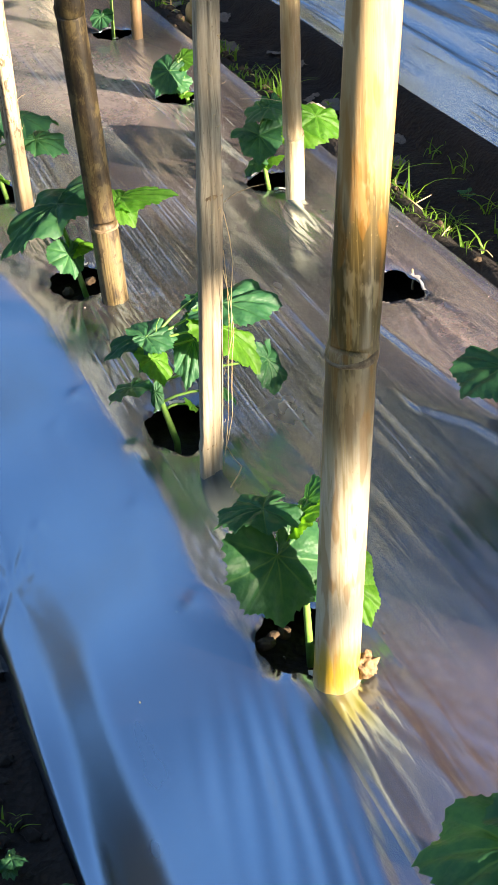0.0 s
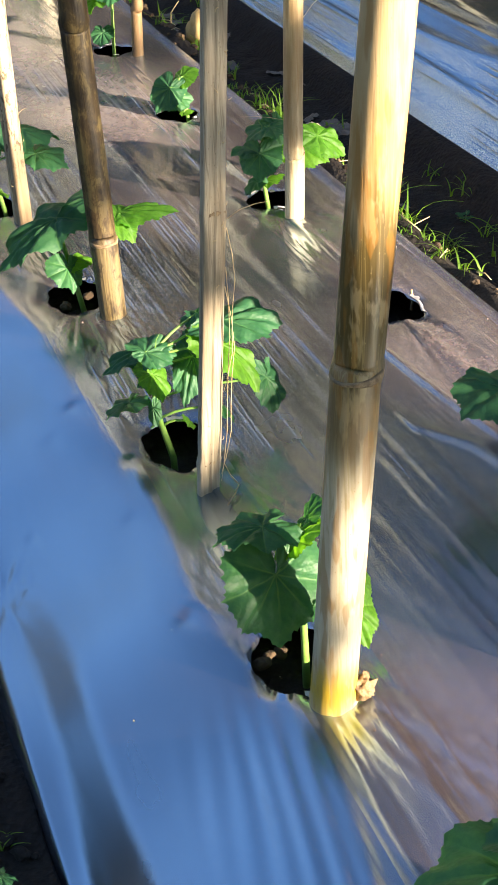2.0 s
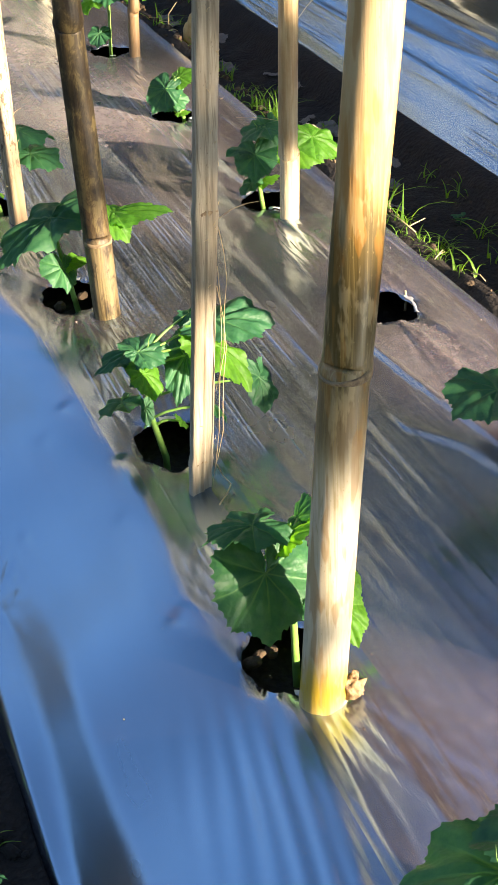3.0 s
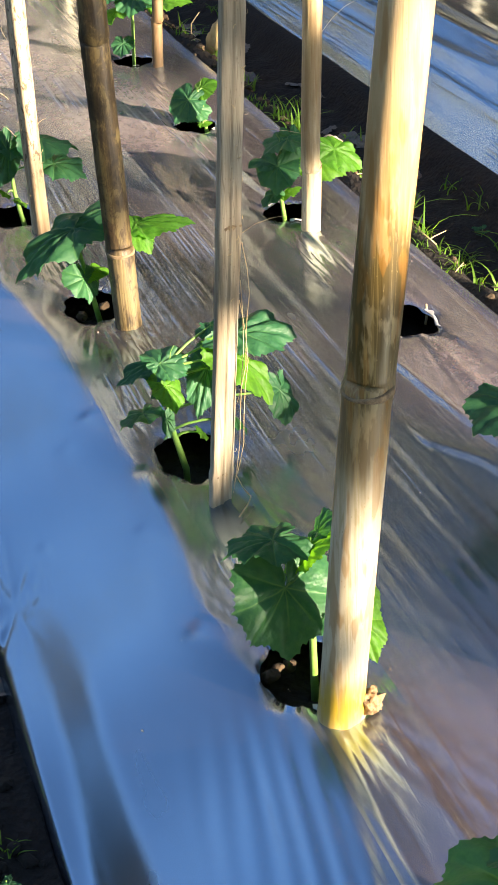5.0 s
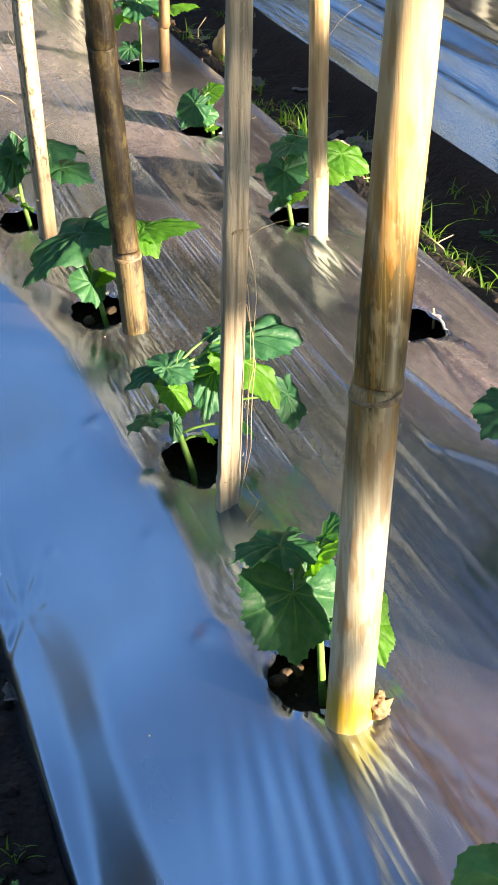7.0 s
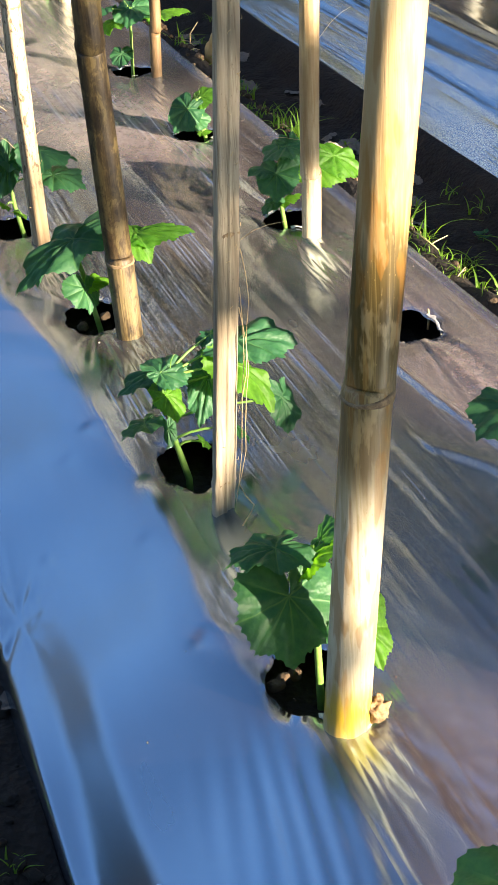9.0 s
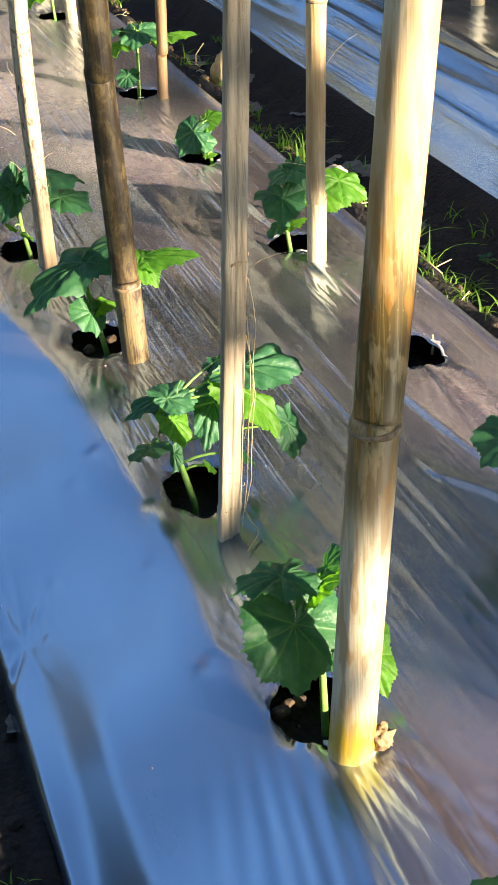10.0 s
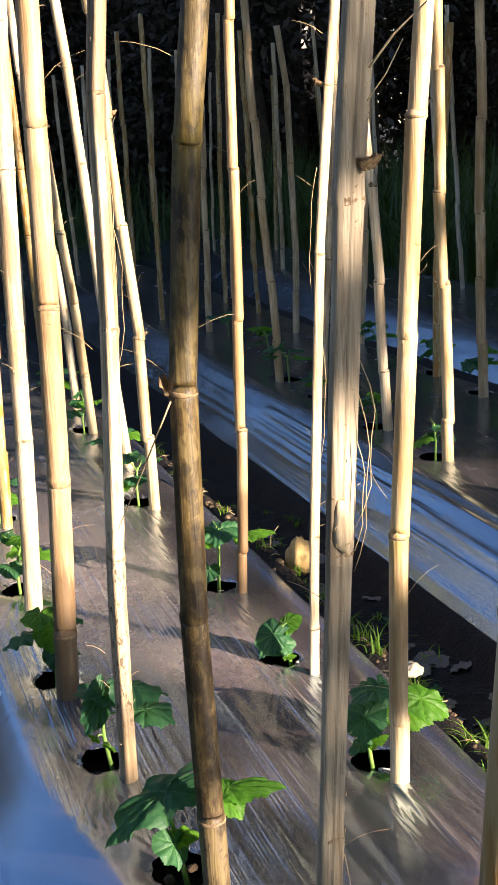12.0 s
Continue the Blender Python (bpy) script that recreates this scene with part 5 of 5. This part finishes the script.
# leafy weed seedlings at the foot of the bed
for k, (x, y, s) in enumerate([(-0.487, 1.275, 0.9), (-0.463, 1.215, 1.1), (-0.505, 1.30, 0.7), (-0.52, 1.42, 0.8), (0.60, 2.05, 0.9), (0.64, 2.5, 0.8), (0.56, 2.9, 0.9), (0.62, 3.3, 1.0), (0.55, 3.6, 1.0)]):
    z = height_at(x, y)
    weed = thing("weed_seedling", (x, y, z), "small leafy green weed seedling in the dark soil", "weed", "weed seedlings")
    bm = bmesh.new()
    tube(bm, [(0, 0, -0.01), (0.002, 0, 0.012 * s), (0.004, 0.002, 0.026 * s)], [0.0011, 0.001, 0.0007], 5)
    part("stem", bm, STEM, weed)
    for j in range(6):
        a = 137.5 * j + 40 * k
        leaf = new("leaf", LEAVES[j % 3])
        leaf.parent = weed
        q = (0.011 + 0.003 * (j % 3)) * s
        leaf.matrix_local = Matrix.LocRotScale(Vector((math.cos(radians(a)) * 0.006, math.sin(radians(a)) * 0.006, (0.008 + 0.0035 * j) * s)), Euler((0, radians(-20 + 5 * j), radians(a))), Vector((q, q * 0.6, q)))

# bits of dry straw on the banks
for k in range(46):
    x, y = rng.uniform(0.42, 0.52), rng.uniform(1.9, 5.0)
    bm = bmesh.new()
    length = rng.uniform(0.02, 0.07)
    tube(bm, [(-length / 2, 0, 0.002), (0, rng.uniform(-0.004, 0.004), 0.006), (length / 2, 0, 0.002)], [0.0011, 0.0012, 0.0008], 5)
    ob = new("straw_bit", to_mesh("straw_bit", bm, FIBRE))
    ob.matrix_world = pose(x, y, height_at(x, y) + 0.003, 0, rng.uniform(-12, 12), rng.uniform(0, 360))
    tagged(ob, "bit of dry straw lying on the furrow bank", "straw", "straw bits on the bank")

ob = new("dead_leaf", LEAVES[1].copy())
ob.data.materials[0] = LITTER
ob.matrix_world = pose(-0.435, 1.53, -0.125, 60, 20, 100) @ Matrix.Diagonal((0.03, 0.018, 0.03, 1))
tagged(ob, "curled brown dead leaf caught at the film's torn hem", "dead leaf", "dead leaves in the furrow")
for k, (x, y, z, h) in enumerate([(0.222, 1.90, -0.02, 0.03), (0.60, 2.22, FURROW - 0.01, 0.07), (0.52, 3.9, FURROW - 0.01, 0.06)]):
    bm = bmesh.new()
    tube(bm, [(0, 0, 0), (0.003, 0.002, h * 0.5), (0.012 * k, -0.004 * k, h)], [0.0022, 0.002, 0.0014], 6)
    ob = new("twig", to_mesh("twig", bm, FIBRE))
    ob.location = (x, y, z)
    tagged(ob, "short dry pale twig sticking up", "twig", "dry twigs")


# ---- trees and undergrowth round the field ----
def leafage(name, spots, size, seed, material):
    """Many small bent leaves round the given spots (x, y, z, spread, count)."""
    r = np.random.RandomState(seed)
    verts, faces = [], []
    for x, y, z, spread, count in spots:
        c = np.array([x, y, z]) + r.normal(size=(count, 3)) * spread * np.array([0.5, 0.5, 0.4])
        d = r.normal(size=(count, 3))
        d /= np.linalg.norm(d, axis=1, keepdims=True)
        e = np.cross(d, r.normal(size=(count, 3)))
        e /= np.linalg.norm(e, axis=1, keepdims=True)
        s = size * r.uniform(0.6, 1.4, (count, 1))
        base = len(verts)
        quad = np.stack([c - d * s, c + e * s * 0.45, c + d * s, c - e * s * 0.45], 1).reshape(-1, 3)
        verts += quad.tolist()
        faces += [(base + 4 * i, base + 4 * i + 1, base + 4 * i + 2, base + 4 * i + 3) for i in range(count)]
    me = bpy.data.meshes.new(name)
    me.from_pydata(verts, [], faces)
    me.materials.append(material)
    return me


def tree(x, y, tall, wide, low, seed, label, dense=1.0, leaf=0.17):
    r = random.Random(seed)
    t = thing("tree", (x, y, FURROW), label, "tree", "trees round the field")
    bm = bmesh.new()
    lean = Vector((r.uniform(-0.05, 0.05), r.uniform(-0.05, 0.05), 0))
    pts = [Vector((0, 0, -0.2))] + [Vector((r.uniform(-0.1, 0.1), r.uniform(-0.1, 0.1), tall * k / 6)) + lean * tall * k / 6 for k in range(1, 6)]
    tube(bm, pts, [0.022 * tall * (1 - 0.15 * k) for k in range(6)], 9)
    spots = []
    for k in range(int(16 * dense) + 8):
        a, h = r.uniform(0, 6.28), r.uniform(low, 1.0)
        out = wide * math.sqrt(r.uniform(0.05, 1)) * math.sqrt(max(0.15, 1 - ((h - (low + 1) / 2) / ((1 - low) / 2)) ** 2))
        tip = Vector((math.cos(a) * out, math.sin(a) * out, h * tall))
        start = pts[min(5, max(1, int(h * 4)))]
        tube(bm, [start, start.lerp(tip, 0.5) + Vector((0, 0, 0.25)), tip], [0.006 * tall, 0.004 * tall, 0.001 * tall], 5)
        spots.append((*tip, wide * 0.42, int(170 * dense)))
        spots.append((*(start.lerp(tip, 0.6)), wide * 0.4, int(90 * dense)))
    part("trunk", bm, BARK, t)
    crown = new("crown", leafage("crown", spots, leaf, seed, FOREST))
    crown.parent = t
    tagged(crown, "dark dense foliage with small gaps")
    return t


DARK_TREE = "tall dark tree with dense shaded foliage"
# trees far left and right are unseen, added for what the film mirrors
for k, (x, y, tall, wide, low) in enumerate([(-9, 17, 6, 3.0, 0.03), (-5, 18, 6, 3.2, 0.03), (-12.5, 13, 6, 3.0, 0.03), (-14, 8.5, 5.5, 3.0, 0.03), (-1.2, 19, 4.2, 2.6, 0.02), (2.2, 19.5, 4.4, 2.4, 0.02), (3.9, 19.0, 3.6, 1.3, 0.02), (9.6, 18.0, 5.5, 2.5, 0.02), (7.9, 17.2, 5.5, 1.5, 0.02), (12.0, 24.0, 8.0, 3.4, 0.02), (15.0, 19.0, 8.0, 3.4, 0.02), (5.2, 28.0, 9.0, 3.6, 0.02), (10.0, 30.0, 11.0, 4.0, 0.02), (6.2, 19.5, 1.3, 0.9, 0.02), (3.2, 15.6, 3.4, 1.3, 0.02), (0.6, 16.5, 3.6, 2.2, 0.02), (3.7, 14.0, 14.5, 3.0, 0.10), (5.0, 14.5, 16.5, 3.8, 0.26), (9.0, 12.5, 16.5, 3.8, 0.08), (9.5, 9, 13.5, 3.4, 0.06), (5.2, 17.5, 18, 4.0, 0.26),
                                             (10.5, 5.5, 12, 3.4, 0.05), (2.6, 27, 13, 4.2, 0.2), (-0.5, 21, 4.6, 3.2, 0.03), (11.5, 22, 13, 3.0, 0.05), (-13, 22, 6, 4.0, 0.05), (11, 2.0, 10, 3.2, 0.04)]):
    tree(x, y, tall, wide, low, 300 + k, DARK_TREE, *((2.4, 0.055) if x > -2 and 12 < y < 20 else (1.6, 0.14)))

# thick trees out of view, added to shade the far end from the low sun
for k, (p, q) in enumerate([(5.7, 9.0), (7.8, 10.0), (9.8, 9.2), (12.2, 10.0), (14.8, 9.5), (17.5, 10.5)]):
    tree(0.83 * p + 0.56 * q, 0.56 * p - 0.83 * q, 7.5, 2.1, 0.01, 400 + k, "unseen broad tree added to shade the far end", 2.6, 0.22)

# unseen tall trees added behind the field to dim skylight, clear of the sun's way
for k, (p, q) in enumerate([(-4.6, 7.5), (-8.2, 6.5), (-11.5, 4.0), (-13.5, 0.5), (-6.5, 12.0), (-10.5, 9.5)]):
    tree(0.83 * p + 0.56 * q, 0.56 * p - 0.83 * q, 15.0, 2.6, 0.02, 450 + k, "unseen tall tree added to dim the skylight from behind", 1.6, 0.26)

# an unseen tree, added so that its low bough throws the soft band of shade over the near stakes
bough = thing("tree", (0.83 * 4.2 + 0.56 * 5.0, 0.56 * 4.2 - 0.83 * 5.0, FURROW), "unseen tree added to cast shade on the near stakes", "tree", "trees round the field")
bm = bmesh.new()
tube(bm, [Vector((0, 0, -0.2)), Vector((0.05, 0, 1.0)), Vector((0, 0.05, 2.4)), Vector((0.1, 0, 4.2))], [0.09, 0.08, 0.065, 0.03], 9)
sprays = []
# leaf masses of the bough, fitted to the shade wanted: from and to across the sun's way, and from and to in height
SHADE_SPRAYS = [(0.44, 0.50, 1.585, 1.68), (0.71, 0.98, 1.49, 1.63), (1.12, 1.21, 1.67, 1.74), (0.44, 0.62, 1.79, 1.97), (0.44, 0.62, 2.22, 2.85), (0.68, 0.84, 1.85, 2.18), (0.68, 0.84, 2.35, 2.85),
          (0.92, 1.05, 1.85, 2.18), (0.92, 1.10, 2.46, 2.64), (1.29, 1.45, 1.82, 1.95), (2.1, 3.7, 1.32, 1.79)]
for p0, p1, z0, z1 in SHADE_SPRAYS:
    for a in range(int((p1 - p0) / 0.05) + 1):
        for b in range(int((z1 - z0) / 0.06) + 1):
            along = p0 + 0.05 * a - 4.2
            sprays.append((0.83 * along, 0.56 * along, z0 + 0.06 * b - FURROW, 0.055, (14 if p1 < 0.55 else 7) if z0 < 1.7 else (12 if 1.2 < p0 < 1.4 else 4)))
for k in range(26):
    a = k * 2.4
    sprays.append((math.cos(a) * 0.9, math.sin(a) * 0.9, 2.6 + 0.09 * k, 0.9, 60))
tube(bm, [Vector((0, 0, 1.6)), Vector((-0.83 * 1.5, -0.56 * 1.5, 2.0)), Vector((-0.83 * 2.8, -0.56 * 2.8, 2.06)), Vector((-0.83 * 3.7, -0.56 * 3.7, 1.95))], [0.05, 0.03, 0.018, 0.006], 7)
part("trunk", bm, BARK, bough)
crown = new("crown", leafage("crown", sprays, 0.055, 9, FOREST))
crown.parent = bough


def undergrowth(name, x0, x1, y0, y1, count, tall, seed, label, material=WEED):
    """Tall weeds and grass as one mass of single blades and leaves."""
    r = np.random.RandomState(seed)
    x, y = r.uniform(x0, x1, count), r.uniform(y0, y1, count)
    h = tall * r.uniform(0.35, 1.0, count) * (0.6 + 0.8 * grid_noise(x * 1.4, y * 1.4, seed))
    a, lean, w = r.uniform(0, 6.28, count), r.uniform(0.1, 0.6, count), r.uniform(0.006, 0.02, count)
    verts, faces = [], []
    for i in range(count):
        o, s = np.array([x[i], y[i], FURROW]), np.array([-math.sin(a[i]), math.cos(a[i]), 0]) * w[i]
        out = np.array([math.cos(a[i]), math.sin(a[i]), 0]) * lean[i] * h[i]
        b = len(verts)
        for t in (0, 0.5, 0.85):
            c = o + out * t * t + np.array([0, 0, h[i] * (t - 0.25 * lean[i] * t * t)])
            verts += [(c - s * (1.1 - t)).tolist(), (c + s * (1.1 - t)).tolist()]
        verts.append((o + out + np.array([0, 0, h[i] * (1 - 0.3 * lean[i])])).tolist())
        faces += [(b, b + 1, b + 3, b + 2), (b + 2, b + 3, b + 5, b + 4), (b + 4, b + 5, b + 6)]
    me = bpy.data.meshes.new(name)
    me.from_pydata(verts, [], faces)
    me.materials.append(material)
    return tagged(new(name, me), label, "weeds", kind="stuff")


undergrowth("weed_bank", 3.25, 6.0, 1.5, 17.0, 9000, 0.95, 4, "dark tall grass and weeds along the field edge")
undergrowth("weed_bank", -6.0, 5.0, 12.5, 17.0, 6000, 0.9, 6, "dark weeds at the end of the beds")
# this bank is out of view, added so the film's fold mirrors something dark
undergrowth("weed_bank", -6.2, -3.6, -2.0, 9.0, 7000, 0.55, 11, "unseen weed bank added to darken the film's reflections", FOREST)
undergrowth("weed_bank", -0.75, -0.47, 0.9, 2.2, 200, 0.035, 8, "low withered weeds beside the bed")


# ---- a pale hut far behind the trees ----
def box(bm, lo, hi):
    vs = [bm.verts.new((x, y, z)) for x in (lo[0], hi[0]) for y in (lo[1], hi[1]) for z in (lo[2], hi[2])]
    for f in ((0, 1, 3, 2), (4, 6, 7, 5), (0, 4, 5, 1), (2, 3, 7, 6), (0, 2, 6, 4), (1, 5, 7, 3)):
        bm.faces.new([vs[i] for i in f])


hut = thing("house", (8.4, 24.0, FURROW), "whitewashed house glimpsed through the dark trees", "house")
bm = bmesh.new()
box(bm, (-1.3, 0, 0), (0.9, 4.0, 3.45))
part("wall", bm, HOUSE, hut, smooth=False)
bm = bmesh.new()
box(bm, (-1.7, -0.5, 3.45), (1.3, 4.5, 3.57))
part("roof", bm, ROOFING, hut, smooth=False)
for x in (-0.9, 0.0):
    bm = bmesh.new()
    box(bm, (x, -0.03, 1.2), (x + 0.8, 0.02, 2.5))
    part("window", bm, DARK_PANE, hut, smooth=False)
